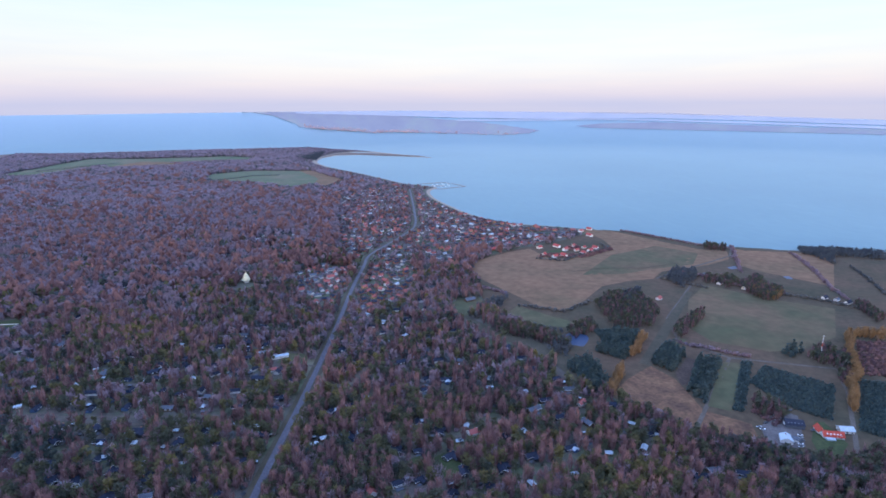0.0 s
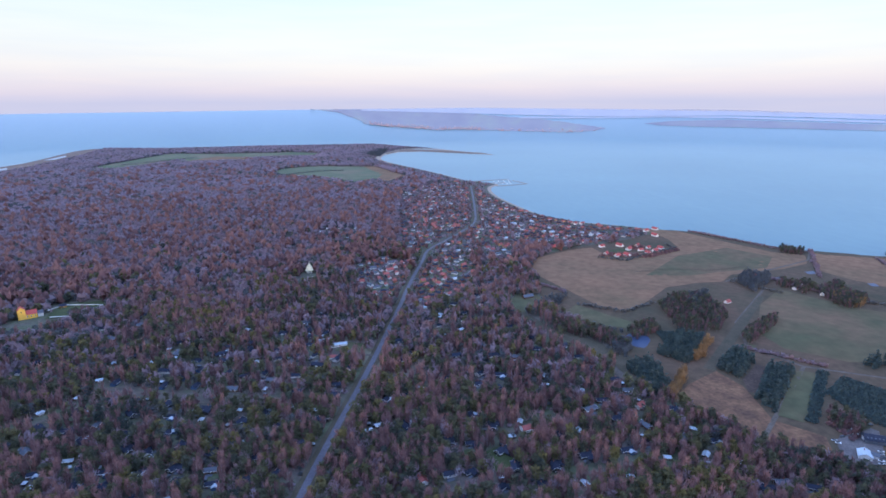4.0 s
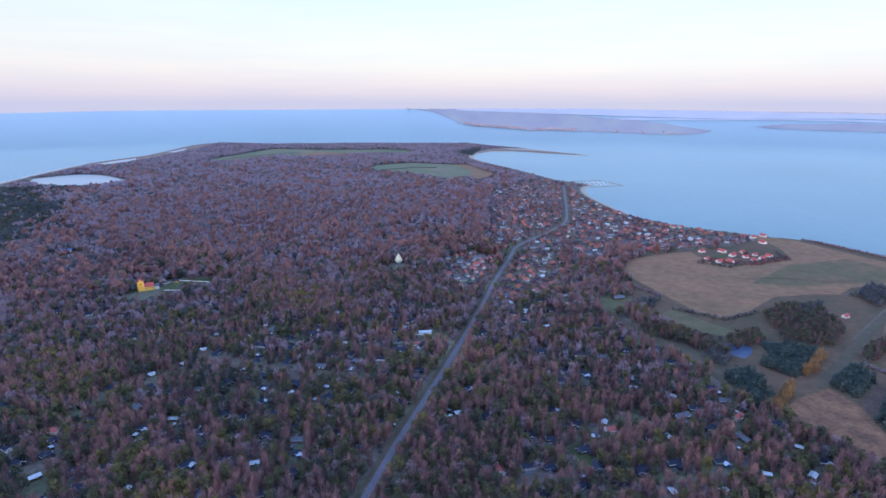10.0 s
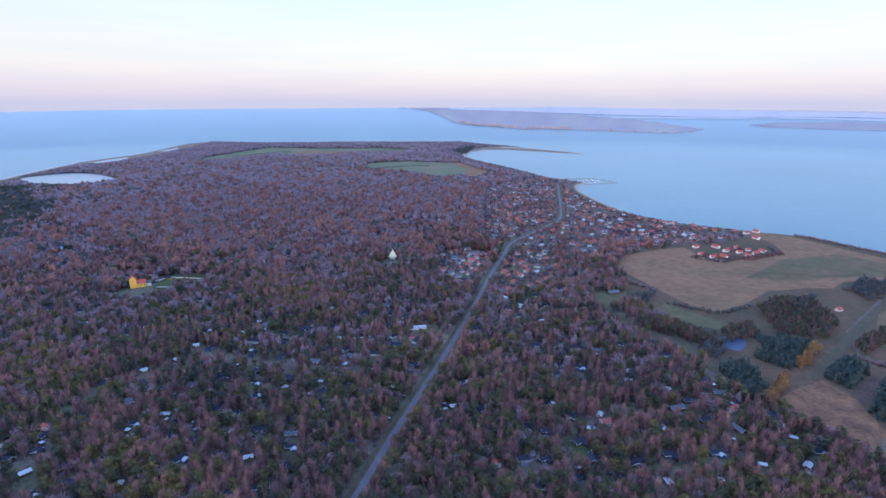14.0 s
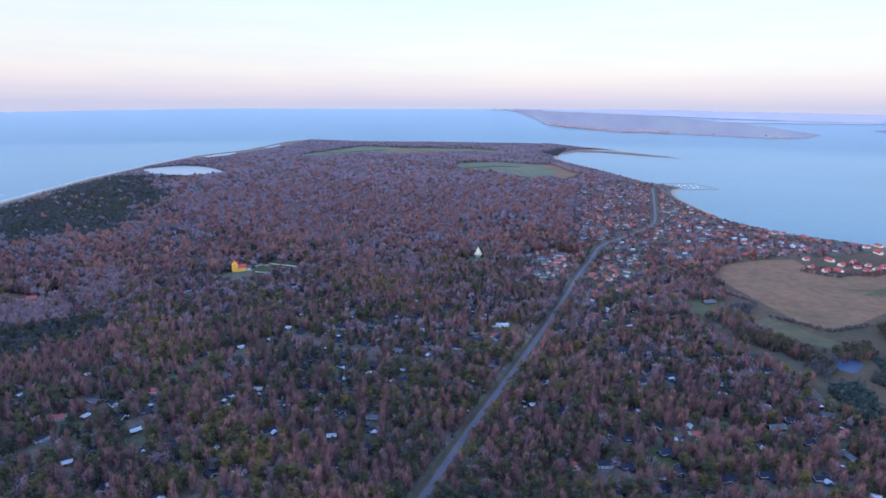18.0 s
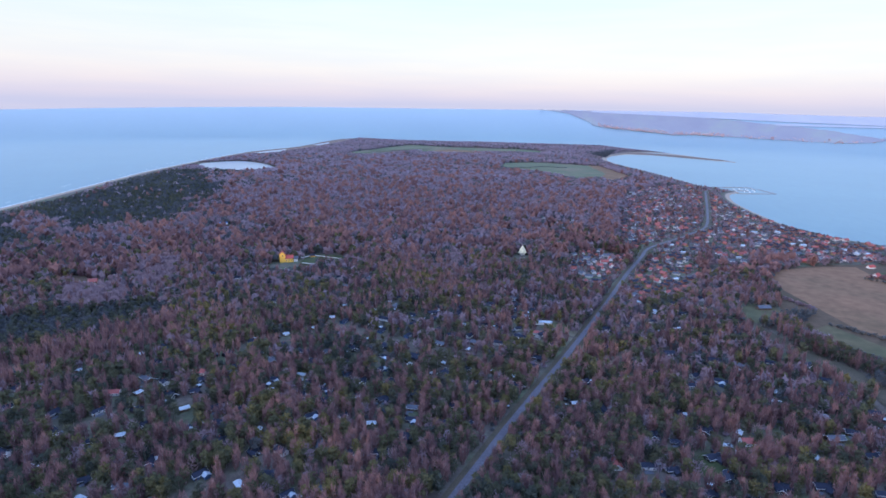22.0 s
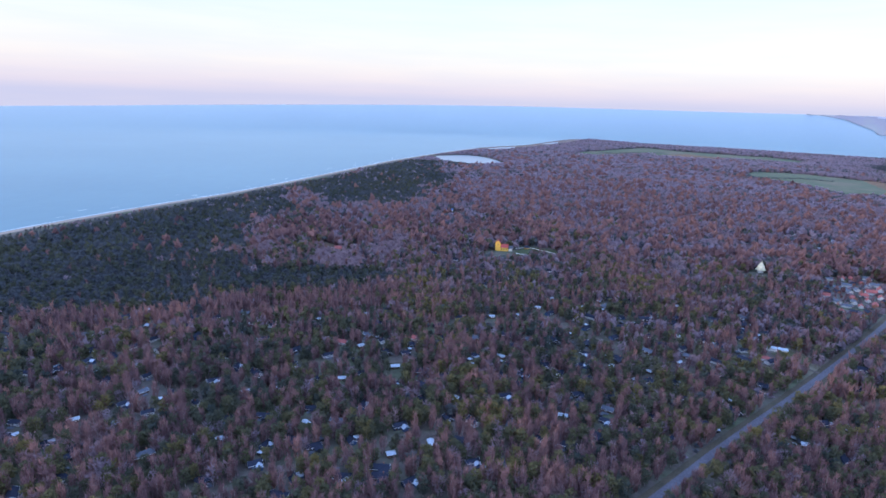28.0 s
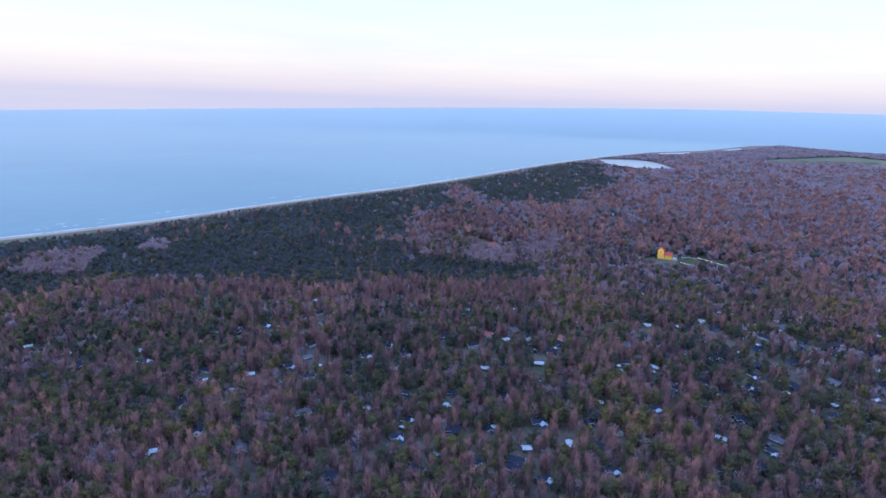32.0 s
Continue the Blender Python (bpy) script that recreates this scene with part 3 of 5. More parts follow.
# ---- where things stand: houses first, so that the trees leave them room ----
rng = np.random.default_rng(7)
TOWN = [(233, 1725), (363, 1912), (491, 1967), (491, 1789), (469, 1589), (486, 1442), (525, 1303), (568, 1241), (494, 1064), (417, 1010), (361, 1026), (304, 902), (269, 980), (199, 963), (169, 905), (137, 1051), (175, 1373)]
TOWN_SOUTH = [(109, 804), (153, 940), (246, 990), (245, 877), (193, 770), (123, 715)]
TOWN_EAST = [(503, 1322), (555, 1215), (630, 1137), (679, 1087), (610, 1050), (530, 1021), (458, 998), (390, 990), (389, 1065)]
ROWS_WEST = [(41, 939), (94, 994), (145, 955), (110, 810), (73, 749), (53, 808)]
COLONY = [([(-252, 512), (-233, 633), (-142, 700), (3, 671), (34, 584), (-31, 356), (-169, 365)], 75),
    ([(50, 554), (105, 684), (219, 719), (253, 601), (298, 444), (349, 372), (313, 327), (1, 348)], 62),
    ([(-481, 85), (-567, 229), (-490, 389), (-323, 491), (-212, 609), (-80, 332), (-344, 67)], 90),
    ([(-431, 670), (-309, 828), (-75, 830), (10, 743), (-55, 638), (-311, 568)], 38),
    ([(-137, 1101), (-8, 1297), (106, 1334), (103, 1123), (-34, 1056)], 26),
    ([(-620, 560), (-560, 900), (-330, 1060), (-90, 1060), (-60, 850), (-330, 850), (-430, 640)], 46),
    ([(-420, 1000), (-300, 1350), (-60, 1420), (-110, 1080)], 26),
    ([(-560, -20), (-640, 180), (-560, 330), (-440, 120)], 24),
    ([(98, 680), (180, 904), (260, 813), (233, 717), (116, 583)], 24),
    ([(305, 339), (371, 317), (391, 258), (259, 301)], 8)]
HAMLET = [(525, 1017), (597, 1040), (670, 984), (639, 921), (560, 890), (496, 924)]
PINES_WEST = [(-1062, 50), (-1075, 296), (-1148, 858), (-1289, 1579), (-1272, 1933), (-1100, 1840), (-833, 1451), (-746, 1108), (-776, 792), (-795, 623), (-695, 513), (-633, 542), (-509, 584), (-442, 578), (-526, 399), (-615, 308), (-670, 178), (-732, 76), (-779, 29), (-1075, -250)]
BARE_PATCHES = [[(-808, 42), (-886, 79), (-867, 155), (-763, 104)], [(-845, 185), (-889, 215), (-883, 241), (-821, 219)], [(-572, 703), (-579, 751), (-543, 751), (-490, 667), (-491, 632), (-517, 632)], [(-590, 587), (-603, 629), (-554, 635), (-513, 608), (-483, 560), (-515, 540), (-554, 540)], [(-737, 591), (-714, 603), (-656, 568), (-636, 532), (-654, 519)]]
BELT = [(-744, 122), (-668, 241), (-566, 363), (-411, 552), (-451, 579), (-607, 443), (-785, 324), (-959, 166)]
BIRCH_BAND = [(-704, 114), (-615, 250), (-504, 400), (-397, 534), (-360, 487), (-454, 360), (-558, 225), (-643, 102)]
RED_PATCHES = [[(-851, 688), (-740, 703), (-677, 740), (-607, 677), (-652, 643), (-650, 594), (-747, 599)], [(-1061, 998), (-895, 926), (-822, 858), (-864, 816), (-982, 870)]]
SPRUCE_BLOCKS = [[(351, 522), (407, 566), (430, 541), (370, 490)],
    [(302, 498), (338, 508), (321, 445), (293, 436)],
    [(392, 475), (445, 513), (448, 484), (399, 448)],
    [(386, 411), (452, 470), (469, 453), (386, 386)],
    [(459, 406), (504, 431), (535, 374), (470, 325), (456, 355)],
    [(568, 376), (591, 362), (489, 291), (480, 307)],
    [(400, 368), (492, 449), (497, 440), (408, 362)],
    [(386, 577), (365, 499), (377, 495), (440, 560)]]
THICKETS = [([(439, 659), (478, 685), (525, 685), (508, 607), (460, 560), (413, 573)], 'birch'),
    ([(494, 681), (538, 690), (514, 651), (477, 642)], 'dune'),
    ([(471, 539), (559, 589), (558, 573), (467, 515)], 'birch'),
    ([(250, 676), (295, 710), (336, 723), (314, 693), (261, 663)], 'dune'),
    ([(610, 732), (653, 752), (653, 721), (610, 681)], 'dune'),
    ([(697, 665), (764, 690), (709, 598), (676, 595)], 'birch'),
    ([(1000, 818), (1029, 797), (1038, 774), (984, 731), (958, 776)], 'dune'),
    ([(551, 453), (577, 461), (582, 443), (545, 432)], 'spruce'),
    ([(563, 434), (608, 450), (610, 418), (573, 401)], 'birch'),
    ([(838, 893), (869, 862), (841, 840), (815, 864)], 'birch'),
    ([(276, 632), (315, 608), (343, 553), (323, 537), (298, 572), (263, 609)], 'birch'),
    ([(304, 542), (339, 566), (332, 535), (305, 505)], 'dune'),
    ([(352, 589), (401, 605), (392, 578), (352, 562)], 'birch'),
    ([(685, 697), (722, 708), (708, 671), (667, 655)], 'birch'),
    ([(730, 657), (737, 615), (699, 589), (690, 628)], 'gold'),
    ([(1005, 822), (1049, 812), (1123, 754), (1120, 733), (1064, 694), (1021, 732), (960, 774)], 'dune'),
    ([(625, 739), (671, 772), (689, 738), (636, 691)], 'dune'),
    ([(666, 706), (693, 716), (692, 697), (664, 682)], 'birch'),
    ([(713, 645), (750, 633), (729, 604), (697, 620)], 'birch'),
    ([(791, 552), (799, 537), (773, 490), (750, 487)], 'birch'),
    ([(982, 769), (984, 731), (951, 704), (953, 739)], 'dune'),
    ([(337, 337), (380, 314), (403, 268), (385, 253), (311, 313)], 'birch'),
    ([(579, 406), (639, 440), (551, 369), (551, 382)], 'birch'),
    ([(438, 383), (448, 347), (420, 337), (416, 357)], 'birch'),
    ([(15, 3652), (331, 3816), (396, 3466), (289, 2966), (162, 3151)], 'dune'),
    ([(369, 315), (401, 291), (429, 280), (473, 281), (414, 240), (362, 272)], 'birch')]
GOLD_ROWS = [[(382, 493), (430, 535)], [(311, 430), (351, 468)], [(663, 458), (560, 372)], [(674, 463), (719, 452)], [(679, 462), (702, 440)], [(551, 369), (503, 329)]]
WOODED_EAST = [(50, 554), (151, 771), (265, 739), (310, 464), (349, 372), (313, 327), (1, 348)]

# kind, x, y, turn
KNOWN = [
    ('red_cabin', 160, 409, 10),
    ('white_cabin', 36, 440, 15),
    ('white_cabin', 27, 434, 15),
    ('black_cabin', 108, 398, 5),
    ('red_cabin', 61, 360, 95),
    ('black_cabin', 129, 382, 30),
    ('felt_cabin', 82, 362, 10),
    ('black_cabin', 117, 340, 40),
    ('white_cabin', 144, 401, 0),
    ('black_cabin', 160, 482, 170),
    ('white_cabin', 158, 421, 60),
    ('felt_cabin', 140, 496, 10),
    ('black_cabin', 74, 566, 20),
    ('blue_cabin', 53, 511, 15),
    ('pale_hall', -8, 638, 8),
    ('pale_hall', 8, 622, 8),
    ('felt_cabin', 5, 584, 60),
    ('red_cabin', 0, 590, 5),
    ('white_cabin', -54, 699, 30),
    ('white_cabin', -39, 487, 10),
    ('black_cabin', 192, 363, 10),
    ('grey_cabin', 244, 409, 20),
    ('blue_cabin', 77, 618, 15),
    ('black_cabin', 109, 511, 40),
    ('red_cabin', 274, 422, 30),
    ('grey_cabin', 227, 427, 15),
    ('black_cabin', 242, 408, 20),
    ('black_cabin', 193, 363, -10),
    ('white_cabin', -231, 582, 20),
    ('red_cabin', -344, 376, 15),
    ('white_cabin', -324, 279, 30),
    ('grey_cabin', -253, 272, 20),
    ('red_cabin', -296, 423, 10),
    ('white_cabin', -295, 322, 40),
    ('black_cabin', -187, 239, 20),
    ('felt_cabin', -436, 304, 10),
    ('white_cabin', -468, 209, 5),
    ('blue_cabin', -206, 226, 30),
    ('black_cabin', -225, 192, 20),
    ('black_cabin', -193, 246, 30),
    ('felt_cabin', -240, 164, 15),
    ('black_cabin', -245, 239, 60),
    ('farm_villa', 700, 691, 40),
    ('grey_villa', 679, 680, 20),
    ('farm_villa', 698, 650, 30),
    ('grey_villa', 714, 650, 10),
    ('farm_villa', 770, 576, 15),
    ('grey_villa', 780, 565, 15),
    ('farm_villa', 784, 551, 15),
    ('red_villa', 658, 741, 10),
    ('grey_villa', 637, 738, 30),
    ('red_villa', 539, 648, 20),
    ('grey_villa', 691, 727, 20),
    ('grey_hall', 278, 731, 15),
    ('brick_row', 427, 996, 12),
    ('grey_villa', 453, 1004, 12),
    ('big_villa', 518, 978, 20),
    ('big_villa', 554, 975, 110),
    ('big_villa', 500, 925, 35),
    ('big_villa', 513, 907, 15),
    ('big_villa', 531, 906, 100),
    ('big_villa', 473, 1012, 20),
    ('big_villa', 502, 1018, 110),
    ('big_villa', 588, 969, 35),
    ('big_villa', 600, 950, 15),
    ('big_villa', 577, 912, 100),
    ('big_villa', 598, 923, 20),
    ('big_villa', 619, 939, 110),
    ('big_villa', 557, 946, 35),
    ('big_villa', 575, 935, 15),
    ('big_villa', 667, 1037, 100),
    ('big_villa', 674, 1082, 20),
    ('big_villa', 701, 1092, 110),
    ('pale_hall', 3, 1255, 12),
    ('white_villa', 23, 1235, 12),
    ('farm_villa', 44, 1277, 12),
    ('white_villa', 65, 1245, 12),
    ('grey_villa', 38, 1205, 12),
    ('pale_hall', -11, 1225, 12),
    ('red_villa', 74, 1978, 10),
    ('red_villa', 166, 1884, 10),
]
HOUSES = [(k, x, y, a) for k, x, y, a in KNOWN]


def room(x, y, gap):
    return all((x - h[1]) ** 2 + (y - h[2]) ** 2 > gap * gap for h in HOUSES)


def clear_of_fields(x, y):
    """Whether places lie off the fields, lanes, the road and the water."""
    x, y = np.atleast_1d(x), np.atleast_1d(y)
    ok = ~inside(POND, x, y) & (gap_to(ROAD, x, y) > 15) & (shore_gap(x, y) > 20)
    for line in LANES + STREETS:
        ok &= gap_to(line, x, y) > 8
    for f in FIELDS:
        ok &= ~inside(f[0], x, y)
    return ok


def settle(poly, number, kinds, gap, turn, spread=10, tries=16, free=False):
    xs, ys = [q[0] for q in poly], [q[1] for q in poly]
    x = rng.uniform(min(xs), max(xs), number * tries)
    y = rng.uniform(min(ys), max(ys), number * tries)
    ok = inside(poly, x, y)
    x, y = x[ok], y[ok]
    if not free:
        ok = clear_of_fields(x, y)
        x, y = x[ok], y[ok]
    left = number
    for px_, py_ in zip(x, y):
        if not left:
            break
        if room(px_, py_, gap):
            HOUSES.append((kinds[rng.integers(len(kinds))], px_, py_, turn + rng.choice([0, 90]) + rng.normal(0, spread)))
            left -= 1


TOWN_KINDS = ["red_villa", "red_brick", "dark_villa", "grey_villa", "white_villa", "dark_villa", "grey_villa", "dark_villa", "yellow_villa", "dark_villa", "red_brick", "grey_villa", "dark_villa", "red_villa"]
SUMMER_KINDS = ["white_cabin", "black_cabin", "black_cabin", "grey_cabin", "blue_cabin", "felt_cabin", "felt_cabin", "blue_cabin", "black_cabin"]
settle(TOWN, 430, TOWN_KINDS, 13.5, 20)
settle(TOWN_EAST, 85, TOWN_KINDS, 13.5, 40)
settle(TOWN_SOUTH, 55, TOWN_KINDS, 14, 35)
settle(ROWS_WEST, 58, ["red_villa", "grey_villa", "dark_villa", "red_brick", "red_villa", "dark_villa", "grey_villa"], 15, 12)
for j in (0, 2, 5, 9, 12, 14, 15, 16, 19):
    side = 1
    for (x0, y0), (x1, y1) in zip(LANES[j], LANES[j][1:]):
        n = math.hypot(x1 - x0, y1 - y0)
        for s in np.arange(9, n, 17.0):
            side = -side
            x = x0 + (x1 - x0) * s / n - side * 13 * (y1 - y0) / n + rng.uniform(-3, 3)
            y = y0 + (y1 - y0) * s / n + side * 13 * (x1 - x0) / n + rng.uniform(-3, 3)
            if room(x, y, 15) and clear_of_fields(x, y):
                HOUSES.append((SUMMER_KINDS[rng.integers(len(SUMMER_KINDS))], x, y, math.degrees(math.atan2(y1 - y0, x1 - x0)) + rng.choice([0, 90]) + rng.normal(0, 6)))
for poly, number in COLONY:
    settle(poly, int(number * 0.85), SUMMER_KINDS, 18, 15, 25)

# ---- the woods ----
def crown_mesh(kind, n, r, dome=False):
    """Tufts of one crown of height 1: triangles of twigs or needles, fanned out from limbs, or lying on a lumpy dome."""
    t = r.random((n, 1))
    a = r.random((n, 1)) * 2 * math.pi
    k = np.sqrt(r.random((n, 1)))
    wild = 0.32
    if kind in ("birch", "gold"):
        z = 0.14 + 0.76 * t
        w = 0.155 * np.sin(np.clip((z - 0.03) / 1.0, 0, 1) * math.pi) ** 0.8 + 0.012
        size, thin, lift, wild = 0.22, 0.14, 3.6, 0.24
    elif kind == "oak":
        z = 0.22 + 0.68 * t
        w = 0.34 * np.sqrt(np.clip(1 - ((z - 0.56) / 0.44) ** 2, 0.02, 1))
        size, thin, lift = 0.16, 0.30, 1.1
    elif kind in ("pine", "dune"):
        z = 0.25 + 0.68 * t
        w = 0.25 * np.sqrt(np.clip(1 - ((z - 0.56) / 0.44) ** 2, 0.05, 1))
        size, thin, lift, wild = 0.14, 0.62, 0.5, 0.6
    else:
        z = 0.06 + 0.9 * t ** 1.3
        w = 0.23 * (1.02 - z)
        size, thin, lift = 0.15, 0.55, -0.35
    if dome:
        # a rounded crown: tufts lie along its skin, leaning upwards
        k = 0.72 + 0.28 * k
        wild = 0.45
        thin, size = max(thin, 0.5), size * 1.15
    size *= (130.0 / n) ** 0.42
    thin = min(0.8, thin * (130.0 / n) ** 0.25)
    limbs = r.random(9) * 2 * math.pi
    pull = limbs[r.integers(9, size=(n, 1))]
    a = a + 0.55 * np.sin(pull - a)
    lump = 1 + 0.22 * np.sin(3 * a + 7 * z) + 0.12 * np.sin(5 * a - 11 * z)
    p = np.concatenate([np.cos(a) * w * k * lump, np.sin(a) * w * k * lump, z], 1)
    out_ = np.concatenate([np.cos(a), np.sin(a), np.full_like(a, lift)], 1)
    skin = np.concatenate([np.cos(a), np.sin(a), (z - 0.45) * 2.4], 1)
    if dome:
        out_ = np.cross(np.cross(skin, np.array([[0.0, 0.0, 1.0]])), skin) + 0.2 * out_
    out_ = out_ / np.maximum(np.linalg.norm(out_, axis=1, keepdims=True), 1e-6) + r.normal(0, wild, (n, 3))
    out_ /= np.linalg.norm(out_, axis=1, keepdims=True)
    side = np.cross(out_, skin if dome else r.normal(0, 1, (n, 3))) + r.normal(0, 0.05, (n, 3))
    side /= np.linalg.norm(side, axis=1, keepdims=True)
    s = size * (0.6 + 0.8 * r.random((n, 1)))
    tri = np.stack([p - side * s * thin * 0.5 - out_ * s * 0.4, p + side * s * thin * 0.5 - out_ * s * 0.4, p + out_ * s * 0.6], 1)
    return tri.reshape(-1, 3)


def trunk_mesh(kind):
    top, w = {"birch": (0.9, 0.019), "gold": (0.7, 0.014), "oak": (0.6, 0.02), "pine": (0.75, 0.016), "spruce": (0.7, 0.016), "dune": (0.75, 0.016)}[kind]
    a = [0, 2.1, 4.2]
    lo = [(w * math.cos(q), w * math.sin(q), -0.03) for q in a]
    hi = [(0.25 * w * math.cos(q), 0.25 * w * math.sin(q), top) for q in a]
    v = np.array(lo + hi)
    f = [(0, 1, 4), (0, 4, 3), (1, 2, 5), (1, 5, 4), (2, 0, 3), (2, 3, 5)]
    return v[np.array(f).ravel()]


CROWNS = {"birch": M_BIRCH, "oak": M_OAK, "pine": M_PINE, "spruce": M_SPRUCE, "gold": M_GOLD, "dune": M_DUNE}
TALL = {"birch": (12.5, 18.5), "oak": (10.0, 14.5), "pine": (10.5, 16.5), "spruce": (9.0, 14.0), "gold": (11.0, 16.0), "dune": (9.0, 13.0)}
shape_rng = np.random.default_rng(3)
LEVELS = {"near": 110, "mid": 38, "back": 17, "far": 11}
MODELS = {k: {lv: [crown_mesh(k, n, shape_rng, lv in ("back", "far") or (lv == "mid" and k == "oak")) for _ in range(6 if lv == "near" else 5)] for lv, n in LEVELS.items()} for k in CROWNS}


def scatter(step, r0, r1, seed):
    g = np.random.default_rng(seed)
    xs = np.arange(-1650, 2350, step)
    ys = np.arange(-260, 4150, step)
    x, y = np.meshgrid(xs, ys)
    x = (x + g.uniform(-0.48, 0.48, x.shape) * step).ravel()
    y = (y + g.uniform(-0.48, 0.48, y.shape) * step).ravel()
    d = np.hypot(x, y)
    m = (d >= r0) & (d < r1)
    x, y = x[m], y[m]
    az = np.degrees(np.arctan2(x, y))
    m = (az > -96) & (az < 66)
    x, y = x[m], y[m]
    sg = shore_gap(x, y)
    least = np.where(x < -900, 54 + 14 * np.sin(y / 90) + 9 * np.sin(y / 27 + 1), np.where((x > 560) & (y < 1190), 70, 24))
    return x[sg > least], y[sg > least]


def open_ground(x, y):
    free = ~inside(OPEN_EAST, x, y) & ~inside(LAKE, x, y) & ~inside(POND, x, y) & (gap_to(LAKE, x, y, True) > 16) & (gap_to(POND, x, y, True) > 9) & (gap_to(ROAD, x, y) > 8.0)
    for line in LANES + STREETS:
        free &= gap_to(line, x, y) > 5
    for outline, mat, label in FIELDS:
        free &= ~inside(outline, x, y)
    return free


# circles kept treeless on the camera's side so these buildings show
CLEARINGS = [(19, 1215, 26), (61, 1225, 24), (-370, 768, 40), (-27, 886, 26), (-30, 914, 17), (-614, 995, 31), (-583, 627, 22)]
HX = np.array([h[1] for h in HOUSES])
HY = np.array([h[2] for h in HOUSES])


_d = np.hypot(HX, HY)
# each house's treeless circle is shifted towards the camera
FX, FY = 5.5 * HX / _d, 5.5 * HY / _d


def house_gap(x, y):
    best = np.full(x.shape, 1e9)
    for i in range(len(HX)):
        best = np.minimum(best, (x - HX[i] + FX[i]) ** 2 + (y - HY[i] + FY[i]) ** 2)
    return np.sqrt(best)


def in_view_strip(x, y):
    """Whether places lie on the strip cleared towards the camera so a house shows; about half of the houses have one.
    """
    hit = np.zeros(x.shape, bool)
    for i in range(len(HX)):
        if (HX[i] * 5.3 + HY[i] * 2.9) % 1.0 > 0.5 or _d[i] > 1300:
            continue
        ux, uy = -HX[i] / _d[i], -HY[i] / _d[i]
        reach = min(34.0, 0.036 * _d[i] + 5)
        dx, dy = x - HX[i], y - HY[i]
        s_ = dx * ux + dy * uy
        hit |= (s_ > -2) & (s_ < reach) & (np.abs(dx * uy - dy * ux) < 5.2)
    return hit


def patchy(x, y, s, k):
    return np.sin(x / s + k) * np.cos(y / (s * 1.2) - k) + 0.6 * np.sin((x + y) / (s * 0.53) + 2 * k) + 0.5 * np.cos((x - 1.7 * y) / (s * 0.31) + k)


FOREST = {k: [] for k in CROWNS}


def plant(x, y, level, g, spread=1.0):
    hg = house_gap(x, y)
    ok = open_ground(x, y) & ~in_view_strip(x, y) & (hg > np.where(np.hypot(x, y) > 800, 5.4, 7.0))
    for cx, cy, cr in CLEARINGS:
        ok &= np.hypot(x - cx, y - cy) > cr
    town = inside(TOWN, x, y) | inside(TOWN_SOUTH, x, y) | inside(ROWS_WEST, x, y) | inside(HAMLET, x, y) | inside(TOWN_EAST, x, y)
    u = g.random(x.shape)
    ok &= ~(town & (u > 0.4))
    glade = patchy(x, y, 38, 2.0)
    ok &= ~((glade > 1.25) & (u > 0.35))
    ok &= u < 0.93
    x, y = x[ok], y[ok]
    u, v = g.random(x.shape), g.random(x.shape)
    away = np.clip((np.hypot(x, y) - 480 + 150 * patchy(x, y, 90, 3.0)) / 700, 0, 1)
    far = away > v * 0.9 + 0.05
    mix = patchy(x, y, 120, 0.7) * 0.09 + patchy(x, y, 31, 1.9) * 0.07
    pine_share = np.where(far, np.where(np.hypot(x, y) > 1100, 0.28, 0.38), 0.46) + mix
    birch_share = np.where(far, 0.13 * np.clip((3000 - np.hypot(x, y)) / 1900, 0, 1), 0.47 - mix * 0.6)
    pine_share = np.where(inside(WOODED_EAST, x, y), 0.42, pine_share)
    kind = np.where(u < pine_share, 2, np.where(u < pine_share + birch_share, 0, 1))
    edge = gap_to(PINES_WEST, x, y, True)
    west = np.where(inside(PINES_WEST, x, y), edge, -edge) + 45 * patchy(x, y, 70, 0.4) > g.normal(0, 28, x.shape)
    for q in BARE_PATCHES:
        west &= ~inside(q, x, y)
    for q in RED_PATCHES:
        west &= ~(inside(q, x, y) & (v < 0.7))
    # far pines take the greyer dune needles, which puts haze into their colour
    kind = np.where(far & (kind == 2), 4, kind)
    west |= inside(BELT, x, y)
    kind = np.where(west & (v < 0.95), np.where(v < 0.3, 2, 4), kind)
    kind = np.where(inside(BIRCH_BAND, x, y) & (v < 0.72), 0, kind)
    bare = np.zeros(x.shape, bool)
    for q in BARE_PATCHES:
        bare |= inside(q, x, y)
    kind = np.where(bare & (v < 0.9), 1, kind)
    dark = west.copy()
    for q in SPRUCE_BLOCKS:
        i = inside(q, x, y)
        kind = np.where(i, 3, kind)
    tint = np.clip(0.45 + 0.19 * g.normal(size=x.shape) + 0.2 * patchy(x, y, 60, 1.1), 0, 1)
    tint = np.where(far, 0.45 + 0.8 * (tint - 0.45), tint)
    tint = np.where(west & (kind != 0), tint * 0.4, np.where(bare, 0.5, tint))
    # haze in the colour: far birch lightened, far oak shifted to pale lilac
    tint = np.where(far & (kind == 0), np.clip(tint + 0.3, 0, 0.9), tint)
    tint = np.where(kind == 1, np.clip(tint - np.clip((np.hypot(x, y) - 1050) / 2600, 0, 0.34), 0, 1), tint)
    small = inside(TOWN_EAST, x, y) | inside(TOWN, x, y) | inside(TOWN_SOUTH, x, y) | inside(ROWS_WEST, x, y)
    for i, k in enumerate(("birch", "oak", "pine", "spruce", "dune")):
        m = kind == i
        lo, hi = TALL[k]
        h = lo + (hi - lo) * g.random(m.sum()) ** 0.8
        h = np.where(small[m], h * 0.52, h)
